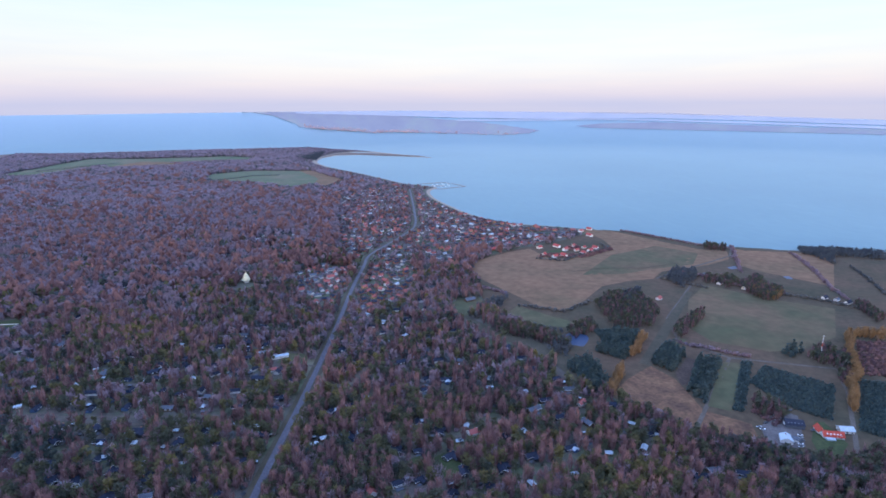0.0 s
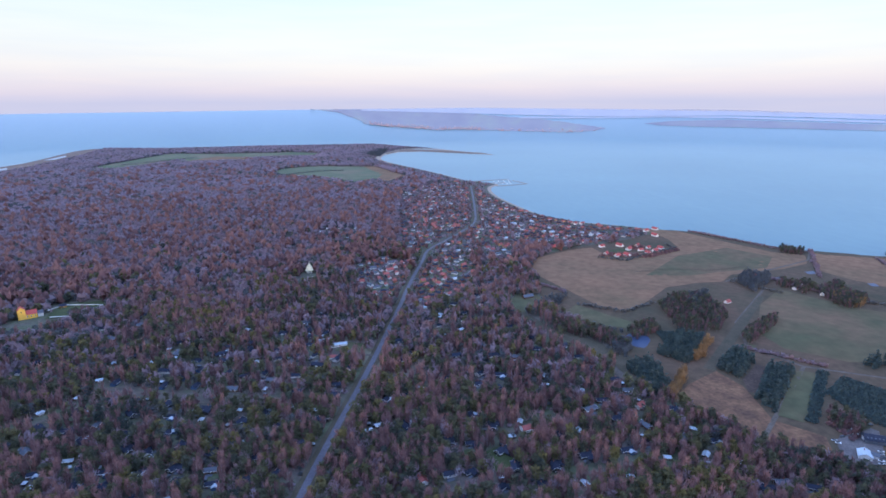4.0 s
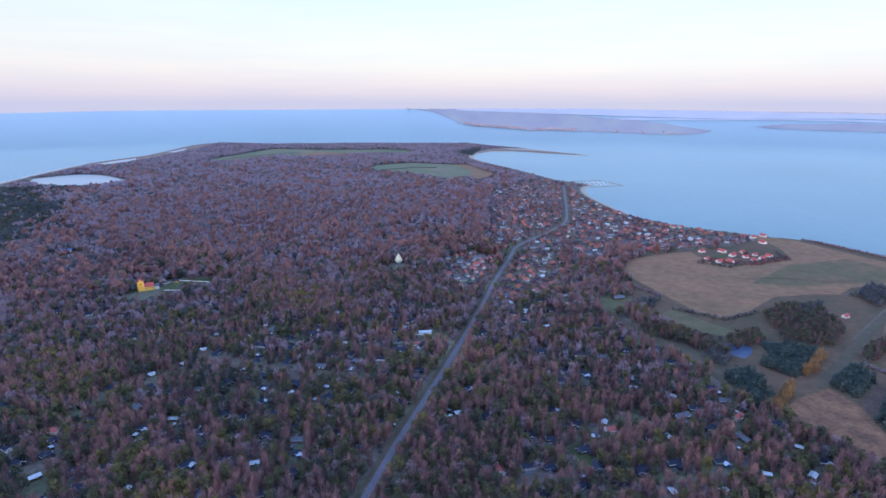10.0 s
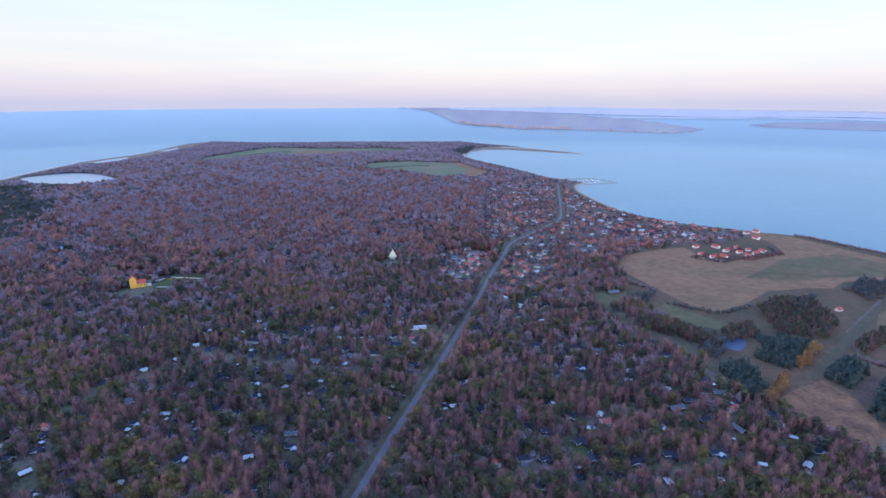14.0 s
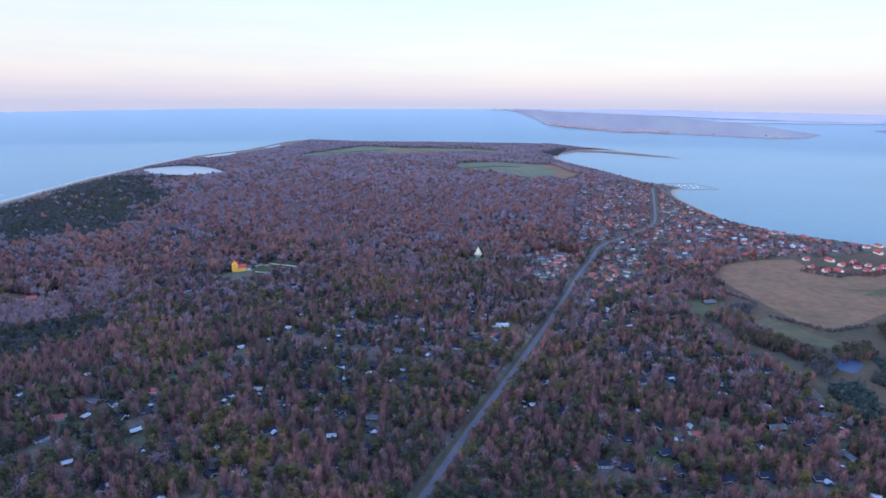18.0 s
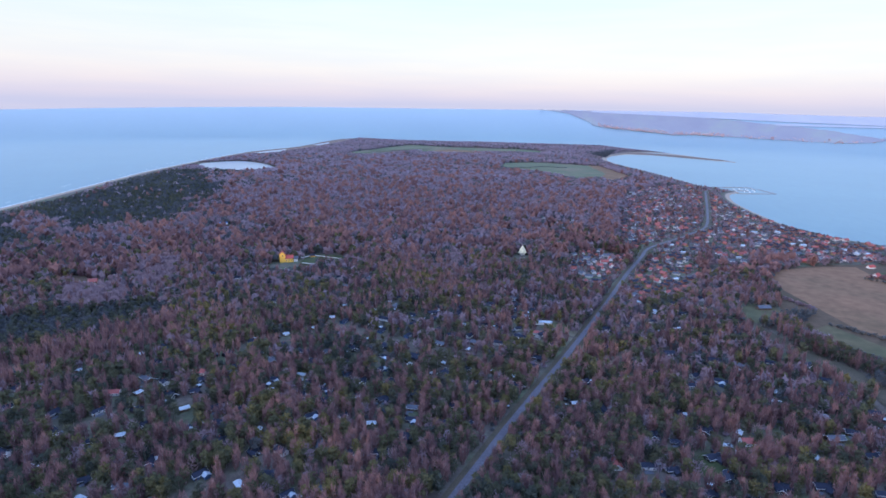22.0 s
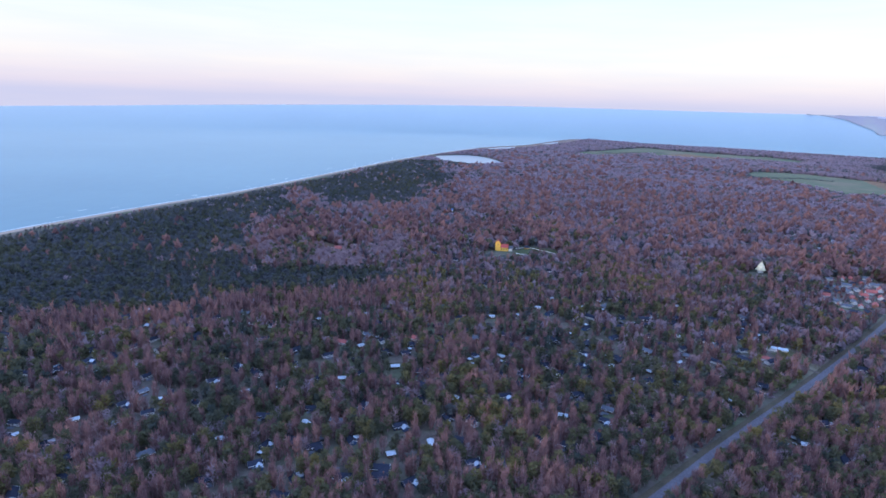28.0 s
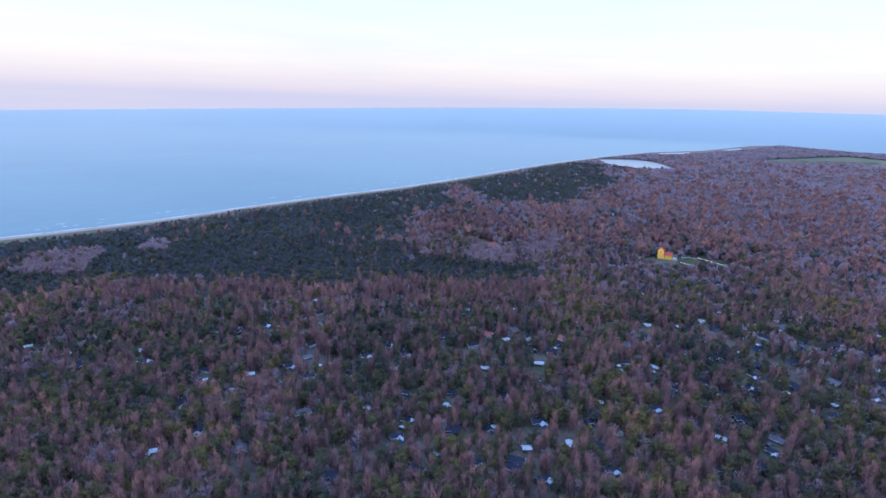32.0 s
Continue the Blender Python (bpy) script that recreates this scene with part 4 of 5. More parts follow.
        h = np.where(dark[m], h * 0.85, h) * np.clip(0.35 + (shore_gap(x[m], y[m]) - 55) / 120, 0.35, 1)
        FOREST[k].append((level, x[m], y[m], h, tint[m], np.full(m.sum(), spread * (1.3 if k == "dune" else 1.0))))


g1 = np.random.default_rng(11)
plant(*scatter(7.0, 0, 262, 20), "mid", g1)
plant(*scatter(5.3, 262, 510, 21), "near", g1)
plant(*scatter(6.1, 510, 880, 22), "mid", g1, 0.95)
plant(*scatter(7.2, 880, 1750, 24), "back", g1, 1.12)
plant(*scatter(10.5, 1750, 4300, 23), "far", g1, 1.7)


def fill(poly, step, kind, level, seed, hs, spread=1.0, low=1.0):
    g = np.random.default_rng(seed)
    xs, ys = [q[0] for q in poly], [q[1] for q in poly]
    x, y = np.meshgrid(np.arange(min(xs), max(xs), step), np.arange(min(ys), max(ys), step))
    x = (x + g.uniform(-0.3, 0.3, x.shape) * step).ravel()
    y = (y + g.uniform(-0.3, 0.3, y.shape) * step).ravel()
    m = inside(poly, x, y)
    x, y = x[m], y[m]
    FOREST[kind].append((level, x, y, g.uniform(*hs, x.shape), np.clip(g.normal(0.5, 0.25, x.shape) * low, 0, 1), np.full(x.shape, spread)))


def row(line, step, kind, level, seed, hs, spread=1.0, wide=2.5):
    g = np.random.default_rng(seed)
    px_, py_ = [], []
    for (x0, y0), (x1, y1) in zip(line, line[1:]):
        n = max(1, int(math.hypot(x1 - x0, y1 - y0) / step))
        s = np.arange(n) / n
        px_.append(x0 + (x1 - x0) * s)
        py_.append(y0 + (y1 - y0) * s)
    x, y = np.concatenate(px_), np.concatenate(py_)
    x, y = x + g.normal(0, wide, x.shape), y + g.normal(0, wide, x.shape)
    FOREST[kind].append((level, x, y, g.uniform(*hs, x.shape), g.uniform(0.2, 0.9, x.shape), np.full(x.shape, spread)))


for i, q in enumerate(SPRUCE_BLOCKS):
    fill(q, 4.2 if i < 4 else 2.3, "spruce", "mid" if i < 4 else "far", 40 + i, (8, 12) if i < 4 else (2.4, 3.6), 1.1 if i < 4 else 1.6)
for i, (q, k) in enumerate(THICKETS):
    fill(q, 6.4, k, "mid", 60 + i, (7, 12), low=0.5)
    if k == "birch":
        fill(q, 7.5, "pine", "mid", 160 + i, (8, 13), low=0.5)
GARDENS = [TOWN, TOWN_SOUTH, TOWN_EAST, ROWS_WEST, COLONY[0][0], COLONY[1][0]]
for i, q in enumerate(GARDENS):
    g2 = np.random.default_rng(210 + i)
    xs, ys = [c[0] for c in q], [c[1] for c in q]
    x, y = np.meshgrid(np.arange(min(xs), max(xs), 6.5), np.arange(min(ys), max(ys), 6.5))
    x, y = (x + g2.uniform(-3, 3, x.shape)).ravel(), (y + g2.uniform(-3, 3, y.shape)).ravel()
    m = inside(q, x, y)
    x, y = x[m], y[m]
    m = open_ground(x, y) & (house_gap(x, y) > 4.2) & (g2.random(x.shape) < (0.58 if i < 4 else 0.4))
    x, y = x[m], y[m]
    pick = g2.random(x.shape)
    for k, lo, hi in (("oak", 0.0, 0.4), ("birch", 0.4, 0.65), ("dune", 0.65, 1.0)):
        m = (pick >= lo) & (pick < hi)
        FOREST[k].append(("far", x[m], y[m], g2.uniform(2.2, 4.2, m.sum()), g2.uniform(0.1, 0.8, m.sum()), np.full(m.sum(), 1.9)))
SCRUB = [[(437, 381), (444, 346), (415, 334), (411, 354)], [(585, 411), (634, 434), (550, 370), (546, 377)], [(664, 449), (695, 435), (603, 371), (583, 384)], [(482, 920), (561, 882), (646, 919), (654, 944), (569, 904), (504, 939)], [(571, 972), (603, 971), (589, 942), (561, 943)]]
for i, q in enumerate(SCRUB):
    fill(q, 4.2, "birch", "far", 110 + i, (2.0, 4.0), 1.6)
for i, q in enumerate(GOLD_ROWS):
    row(q, 2.6, "gold", "near", 80 + i, (9, 14), 1.5, 2.2)
HEDGES = [[(764, 1068), (794, 981), (827, 901), (868, 856)], [(968, 688), (925, 622), (874, 560)], [(948, 788), (889, 692), (823, 604), (799, 563)], [(476, 909), (515, 878), (572, 904), (645, 934), (647, 966)], [(893, 878), (763, 722)], [(610, 732), (646, 666)], [(384, 1018), (300, 817), (341, 735)], [(291, 649), (350, 586)], [(454, 515), (509, 451)], [(727, 612), (758, 573), (789, 501)], [(679, 728), (706, 644)], [(337, 687), (383, 645), (441, 670)], [(-915, 2478), (-681, 2823), (-277, 2772)], [(-169, 2267), (-28, 2369), (83, 2371)], [(-399, 3075), (-132, 3126), (16, 3009)], [(-893, 2833), (-627, 3131)]]
for i, q in enumerate(HEDGES):
    row(q, 2.0, ("oak", "dune")[i % 2], "back", 90 + i, (2.2, 5.0), 1.7, 1.6)

# single trees of the nearest wood are things of their own, the rest is one body of wood a kind
NEAR_TREES = []
for k, batches in FOREST.items():
    tris, tints, mats = [], [], []
    g = np.random.default_rng(5)
    trunk = trunk_mesh(k)
    for level, x, y, h, tint, spread in batches:
        if not len(x):
            continue
        z = ground_z(x, y)
        if level == "near":
            az = np.degrees(np.arctan2(x, y))
            d = np.hypot(x, y)
            single = (d > 318) & (d < 352) & (az > -80) & (az < 48) & (g.random(len(x)) < 0.42)
            for i in np.nonzero(single)[0]:
                NEAR_TREES.append((k, x[i], y[i], z[i], h[i], tint[i]))
            keep_ = ~single
            x, y, h, tint, spread, z = x[keep_], y[keep_], h[keep_], tint[keep_], spread[keep_], z[keep_]
        which = g.integers(len(MODELS[k][level]), size=len(x))
        turn = g.uniform(0, 2 * math.pi, len(x))
        for w, model in enumerate(MODELS[k][level]):
            m = which == w
            c, s = np.cos(turn[m])[:, None], np.sin(turn[m])[:, None]
            bodies = [(model, 0)] + ([(trunk, 1)] if level in ("near", "mid") else [])
            for body, slot in bodies:
                wide = (h[m] * spread[m])[:, None]
                vx = (c * body[:, 0] - s * body[:, 1]) * wide + x[m][:, None]
                vy = (s * body[:, 0] + c * body[:, 1]) * wide + y[m][:, None]
                vz = body[:, 2] * h[m][:, None] + z[m][:, None]
                tris.append(np.stack([vx, vy, vz], -1).reshape(-1, 3).astype(np.float32))
                per = len(body) // 3
                tints.append(np.repeat(tint[m], per))
                mats.append(np.full(m.sum() * per, slot))
    v = np.concatenate(tris)
    name = {"birch": "birch_wood", "oak": "bare_wood", "pine": "pine_wood", "spruce": "spruce_plantation", "dune": "dune_pine_wood", "gold": "golden_tree_row"}[k]
    label = {"birch": "leafless reddish birch wood round the gardens", "oak": "bare brown broadleaf wood in winter, paled far off with painted haze", "pine": "dark green pine wood on sandy ground", "spruce": "dense dark green spruce plantation blocks", "gold": "rows of golden larches along the tracks", "dune": "dusky green pine wood by the dunes and far off, haze in its colour"}[k]
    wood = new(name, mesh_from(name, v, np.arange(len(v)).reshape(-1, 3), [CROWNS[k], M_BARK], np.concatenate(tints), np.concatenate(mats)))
    tagged(wood, label, "woodland", kind="stuff")

TREE_NAMES = {"birch": ("birch_tree", "slender leafless birch with reddish twigs"), "oak": ("bare_tree", "bare broadleaf tree with brown twigs"), "pine": ("pine_tree", "dark green pine with a rounded crown"), "spruce": ("spruce_tree", "dark green spruce on mossy ground"), "gold": ("larch_tree", "golden larch beside the track"), "dune": ("dune_pine", "low dusky pine near the shore")}
TREE_PROTO = {}
for i, (k, x, y, z, h, tint) in enumerate(NEAR_TREES[:290]):
    key = (k, i % 4)
    m = pose(x, y, z, 0, 0, (i * 77) % 360)
    if key not in TREE_PROTO:
        name, label = TREE_NAMES[k]
        e = empty(name, label, "tree", "trees of the near wood")
        body = MODELS[k]["near"][i % 4]
        tall = 12.5
        cr = new("crown", mesh_from("crown", body * tall, np.arange(len(body)).reshape(-1, 3), [CROWNS[k]], np.full(len(body) // 3, 0.25 + 0.17 * (i % 4))))
        cr.parent = e
        tv = trunk_mesh(k) * tall
        tr = new("trunk", mesh_from("trunk", tv, np.arange(len(tv)).reshape(-1, 3), [M_BARK]))
        tr.parent = e
        e.matrix_basis = m
        TREE_PROTO[key] = e
    else:
        clone(TREE_PROTO[key], m)


# ---- houses ----
def paint(name, c, rough=0.8, spec=0.3, var=0.25):
    lo, hi = tuple(q * (1 - var) for q in c), tuple(min(1, q * (1 + var)) for q in c)
    return material(name, [(0.3, lo), (0.7, hi)], 0.8, rough, spec=spec)


W_WHITE, W_YELLOW, W_BRICK = paint("white_render", (0.60, 0.58, 0.59)), paint("yellow_render", (0.45, 0.30, 0.14)), paint("red_brick", (0.30, 0.13, 0.09))
W_BRIGHT, R_HAMLET = paint("white_plaster", (0.78, 0.75, 0.74)), paint("new_red_tiles", (0.36, 0.075, 0.07), 0.8)
W_BLACK, W_WOOD, W_BLUE = paint("black_boards", (0.035, 0.035, 0.04)), paint("brown_boards", (0.13, 0.085, 0.06)), paint("blue_boards", (0.05, 0.09, 0.18))
R_RED, R_GREY, R_DARK = paint("red_tiles", (0.30, 0.092, 0.086), 0.8), paint("grey_sheets", (0.085, 0.095, 0.125), 0.65, 0.3), paint("dark_felt", (0.026, 0.031, 0.052), 0.75, 0.12)
R_WHITE, R_BLUE = paint("pale_sheets", (0.36, 0.42, 0.50), 0.45, 0.4), paint("blue_sheets", (0.08, 0.30, 0.75), 0.4, 0.5)
M_TRIM = paint("white_trim", (0.75, 0.75, 0.75), 0.5)
M_PANE = water_material("window_pane", (0.03, 0.04, 0.06), 0.03, 0.0, 1.0)
M_DOOR = paint("door_paint", (0.16, 0.08, 0.05), 0.5)


def gable(bm, L, W, h, rise):
    """Walls of a house with gable ends, ridge along x."""
    pts = [(-L / 2, -W / 2, 0), (L / 2, -W / 2, 0), (L / 2, W / 2, 0), (-L / 2, W / 2, 0), (-L / 2, -W / 2, h), (L / 2, -W / 2, h), (L / 2, W / 2, h), (-L / 2, W / 2, h), (-L / 2, 0, h + rise), (L / 2, 0, h + rise)]
    v = [bm.verts.new(q) for q in pts]
    for f in ((0, 1, 5, 4), (2, 3, 7, 6), (1, 2, 6, 9, 5), (3, 0, 4, 8, 7), (3, 2, 1, 0), (4, 5, 9, 8), (6, 7, 8, 9)):
        bm.faces.new([v[i] for i in f])
    return bm


def roof_slope(L, W, h, rise, side, over=0.5, thick=0.22):
    """One slope of the roof, a slab from the ridge to the eaves."""
    bm = bmesh.new()
    k = 1 + over / (W / 2)
    y0, z0 = 0.0, h + rise + 0.06
    y1, z1 = side * W / 2 * k, h + rise - rise * k + 0.06
    a, b = -L / 2 - over, L / 2 + over
    v = [bm.verts.new(q) for q in ((a, y0, z0), (b, y0, z0), (b, y1, z1), (a, y1, z1), (a, y0, z0 + thick), (b, y0, z0 + thick), (b, y1, z1 + thick), (a, y1, z1 + thick))]
    for f in ((0, 1, 2, 3), (4, 5, 6, 7), (0, 1, 5, 4), (1, 2, 6, 5), (2, 3, 7, 6), (3, 0, 4, 7)):
        bm.faces.new([v[i] for i in f])
    bmesh.ops.recalc_face_normals(bm, faces=bm.faces)
    return bm


def window(parent, x, y, z, w, h, along_x=True):
    sx, sy = (w, 0.12) if along_x else (0.12, w)
    f = part("window", box(x, y, z, sx, sy, h), M_TRIM, parent, "white framed window")
    grow = 0.05
    px_, py_ = (w - 0.24, 0.12 + grow) if along_x else (0.12 + grow, w - 0.24)
    part("pane", box(x, y, z + 0.12, px_, py_, h - 0.24), M_PANE, f, "dark reflecting pane")


def house(name, label, L, W, h, rise, wall, roof, group, chimney=True, wing=None, terrace=False, detail=True):
    e = empty(name, label, "house", group)
    part("wall", gable(bmesh.new(), L, W, h, rise), wall, e)
    for s in (-1, 1):
        part("roof_slope", roof_slope(L, W, h, rise, s), roof, e)
    window(e, -L * 0.08, -W / 2, 0.8, 2.2, 1.3)
    if detail:
        window(e, L * 0.3, -W / 2, 0.8, 1.5, 1.3)
        window(e, -L / 2, W * 0.1, 0.9, 1.6, 1.3, False)
        part("door", box(-L / 2 + 1.1, -W / 2, 0.1, 1.0, 0.16, 2.05), M_DOOR, e, "painted front door")
    # white eaves board, added to draw a thin bright glint along the roof
    if detail and h < 2.7:
        part("fascia", box(0, -W / 2 - 0.5, h - rise * 0.5 / (W / 2) - 0.1, L + 1.05, 0.14, 0.36), M_TRIM, e, "white eaves board")
        for sx in (-1, 1):
            bm = bmesh.new()
            k, drop = W / 2 + 0.52, rise * 0.52 / (W / 2)
            for sy in (-1, 1):
                q = [(sx * (L / 2 + 0.52), 0, h + rise + 0.34), (sx * (L / 2 + 0.52), sy * k, h - drop + 0.34), (sx * (L / 2 + 0.52), sy * k, h - drop), (sx * (L / 2 + 0.52), 0, h + rise)]
                v = [bm.verts.new(c) for c in q] + [bm.verts.new((c[0] - sx * 0.06, c[1], c[2])) for c in q]
                for f in ((0, 1, 2, 3), (4, 5, 6, 7), (0, 1, 5, 4), (1, 2, 6, 5), (2, 3, 7, 6), (3, 0, 4, 7)):
                    bm.faces.new([v[n] for n in f])
            bmesh.ops.recalc_face_normals(bm, faces=bm.faces)
            part("bargeboard", bm, M_TRIM, e, "white gable board")
    if chimney:
        part("chimney", box(L * 0.18, 0.5, h + rise * 0.55, 0.7, 0.7, rise * 0.45 + 1.1, bevel=0.04), W_BRICK, e, "brick chimney")
    if wing and detail:
        wl, ww, mat = wing
        part("annex", gable(bmesh.new(), wl, ww, h * 0.9, rise * 0.7), wall, e).matrix_basis = pose(L * 0.25, -W / 2 - wl / 2 + 0.3, 0, 0, 0, 90)
        for s in (-1, 1):
            part("annex_roof", roof_slope(wl, ww, h * 0.9, rise * 0.7, s, 0.4), mat, e).matrix_basis = pose(L * 0.25, -W / 2 - wl / 2 + 0.3, 0, 0, 0, 90)
    if terrace and detail:
        part("terrace", box(-L * 0.1, -W / 2 - 1.9, 0.05, L * 0.6, 3.4, 0.25), R_GREY, e, "grey wooden terrace")
    return e


TOWN_G, SUMMER_G = "houses of the town", "summer houses among the trees"
PROTO = {
    "red_villa": house("villa", "white rendered house with a red tiled roof", 9.0, 6.0, 2.7, 2.7, W_WHITE, R_RED, TOWN_G),
    "red_brick": house("brick_house", "red brick house with a red tiled roof", 9.8, 6.0, 2.7, 2.4, W_BRICK, R_RED, TOWN_G, wing=(6, 6, R_RED)),
    "yellow_villa": house("yellow_house", "yellow rendered house with a red roof", 8.2, 5.5, 2.6, 2.6, W_YELLOW, R_RED, TOWN_G),
    "grey_villa": house("grey_roofed_house", "pale house with a grey sheet roof", 9.8, 6.0, 2.7, 1.9, W_WHITE, R_GREY, TOWN_G),
    "white_villa": house("pale_roofed_house", "white bungalow with a pale roof", 8.5, 5.4, 2.6, 1.0, W_WHITE, R_WHITE, TOWN_G, chimney=False),
    "dark_villa": house("dark_roofed_house", "red brick house with a dark roof", 9.0, 5.5, 2.6, 1.8, W_BRICK, R_DARK, TOWN_G, wing=(5, 6, R_DARK)),
    "black_cabin": house("summer_house", "black wooden summer house with a dark felt roof", 10, 5.6, 2.5, 1.7, W_BLACK, R_DARK, SUMMER_G, wing=(5, 5, R_DARK), terrace=True),
    "grey_cabin": house("summer_house", "brown wooden summer house with a grey roof", 10, 6, 2.5, 1.8, W_WOOD, R_GREY, SUMMER_G, terrace=True),
    "blue_cabin": house("summer_house", "blue wooden summer house with a dark roof", 9, 5.4, 2.5, 1.6, W_BLUE, R_DARK, SUMMER_G, chimney=False, wing=(4, 4, R_WHITE)),
    "white_cabin": house("summer_house", "brown summer house with a pale reflecting roof", 5.4, 3.8, 2.4, 0.7, W_WOOD, R_WHITE, SUMMER_G, chimney=False),
    "felt_cabin": house("summer_house", "white wooden summer house with a dark felt roof", 9.5, 5.4, 2.5, 1.7, W_WHITE, R_DARK, SUMMER_G, terrace=True),
    "big_villa": house("white_house", "large white house with a red tiled roof", 11.5, 7.0, 3.1, 3.3, W_BRIGHT, R_HAMLET, "houses of the hamlet"),
    "brick_row": house("terraced_house", "long low brick terrace with a red roof", 32, 8, 3.0, 3.0, W_BRICK, R_HAMLET, TOWN_G),
    "grey_hall": house("grey_farmhouse", "long farmhouse with a blue-grey sheet roof", 15, 8, 3.0, 2.6, W_WOOD, R_GREY, TOWN_G),
    "farm_villa": house("white_farmhouse", "white farmhouse with a dark roof", 12, 6.5, 3.0, 3.0, W_BRIGHT, R_DARK, TOWN_G),
    "pale_hall": house("flat_hall", "long low white building with a pale flat roof", 17, 6, 3.0, 0.8, W_BRIGHT, R_WHITE, TOWN_G, chimney=False),
    "red_cabin": house("red_roofed_summer_house", "white summer house with a bright red roof", 10, 6.5, 2.6, 2.2, W_WHITE, R_RED, SUMMER_G),
}
# farther from the camera the same houses stand with fewer small parts
FAR = {}
for k, ob in PROTO.items():
    far_one = tagged(new(ob.name.split(".")[0]), ob["label"], ob["category"], ob["group"])
    for c in list(ob.children):
        base = c.name.split(".")[0]
        if base in ("wall", "roof_slope", "chimney") or (base == "window" and c.children and abs(c.data.vertices[0].co.x) < 2.5 and k.endswith("cabin")):
            for q in (c,):
                twin = new(base, q.data)
                twin.parent = far_one
                twin.matrix_basis = q.matrix_basis
    FAR[k] = far_one


def join_things(name, rows, label, category):
    """One body of many small far things: each row is a model and its pose."""
    slots, shapes = [], {}
    verts, faces, mats = [], [], []
    for ob, m in rows:
        if ob not in shapes:
            shapes[ob] = []
            for c in ob.children:
                mat = c.data.materials[0]
                if mat not in slots:
                    slots.append(mat)
                shapes[ob].append((c.matrix_basis.copy(), [v.co.copy() for v in c.data.vertices], [tuple(p.vertices) for p in c.data.polygons], slots.index(mat)))
        for basis, vs, fs, slot in shapes[ob]:
            k, first = m @ basis, len(verts)
            verts += [k @ v for v in vs]
            faces += [tuple(first + i for i in f) for f in fs]
            mats += [slot] * len(fs)
    me = bpy.data.meshes.new(name)
    me.from_pydata(verts, [], faces)
    for mat in slots:
        me.materials.append(mat)
    me.polygons.foreach_set("material_index", mats)
    return tagged(new(name, me), label, category, kind="stuff")


placed = set()
cabins = sorted((h for h in HOUSES if h[0].endswith("cabin") and h[0] != "red_cabin"), key=lambda h: math.hypot(h[1], h[2]))
beyond = {h[:3] for h in cabins[295:]}
town_far = sorted((h for h in HOUSES if h[0].endswith(("villa", "brick")) and h[0] != "big_villa"), key=lambda h: math.hypot(h[1], h[2]))
beyond |= {h[:3] for h in town_far[290:]}
rest = []
for k, x, y, a in HOUSES:
    size = 0.8 + 0.3 * ((x * 7.3 + y * 3.1) % 1.0)
    m = pose(x, y, float(ground_z(x, y)) + 0.05, 0, 0, a) @ Matrix.Diagonal((size * (0.9 + 0.35 * ((x * 3.7) % 1.0)), size, size, 1))
    near = math.hypot(x, y) < 540
    src = (PROTO if near else FAR)[k]
    if (k, x, y) in beyond:
        rest.append((src, m))
    elif (k, near) not in placed:
        src.matrix_basis = m
        placed.add((k, near))
    else:
        clone(src, m)
join_things("far_houses", rest, "small red and dark roofed houses far off in the town and wood", "houses")
for near, table in ((True, PROTO), (False, FAR)):
    for k, ob in table.items():
        if (k, near) not in placed:
            for c in list(ob.children_recursive):
                bpy.data.objects.remove(c)
            bpy.data.objects.remove(ob)

# ---- sheds added beside the summer houses; their pale roofs stand in for glints ----
def shed(roof, label):
    e = empty("garden_shed", label, "shed", "sheds in the gardens")
    part("wall", box(0, 0, 0, 3.6, 2.6, 2.1), W_BLACK, e)
    b = box(0, 0, 2.1, 4.2, 3.2, 0.18)
    for v in b.verts:
        v.co.z += 0.12 * v.co.y
    part("roof", b, roof, e)
    return e


SHEDS = [shed(R_WHITE, "small black garden shed with a pale roof"), shed(R_GREY, "small black garden shed with a grey roof")]
g = np.random.default_rng(31)
n_shed = 0
for k, x, y, a in HOUSES:
    if not k.endswith("cabin") or n_shed >= 230 or g.random() > 0.6:
        continue
    b = radians(a + g.choice([-60, 40, 130, 200]))
    sx, sy = x + 9.5 * math.cos(b), y + 9.5 * math.sin(b)
    if gap_to(ROAD, np.array([sx]), np.array([sy]))[0] < 12:
        continue
    m = pose(sx, sy, float(ground_z(sx, sy)) - 0.03, 0, 0, a + 90 * int(g.integers(2)))
    if n_shed < 2:
        SHEDS[n_shed].matrix_basis = m
    else:
        clone(SHEDS[0 if g.random() < 0.4 else 1], m)
    n_shed += 1


def at(x, y, turn=0.0, lift=0.0):
    return pose(x, y, float(ground_z(x, y)) + lift, 0, 0, turn)


# ---- the church ----
W_OCHRE = paint("ochre_limewash", (0.88, 0.50, 0.09), 0.85, var=0.1)
church = empty("church", "ochre limewashed church with red tiled roofs", "church")
part("nave_wall", gable(bmesh.new(), 15, 9, 6.5, 5.0), W_OCHRE, church)
for s in (-1, 1):
    part("nave_roof", roof_slope(15, 9, 6.5, 5.0, s, 0.3, 0.25), R_HAMLET, church, "red tiled roof slope")
tower = part("tower", gable(bmesh.new(), 9.5, 10, 14.0, 4.2), W_OCHRE, church)
tower.matrix_basis = pose(-11.5, 0, 0, 0, 0, 90)
for s in (-1, 1):
    part("tower_roof", roof_slope(9.5, 10, 14.0, 4.2, s, 0.1, 0.2), R_HAMLET, church, "steep red tower roof").matrix_basis = pose(-11.5, 0, 0, 0, 0, 90)
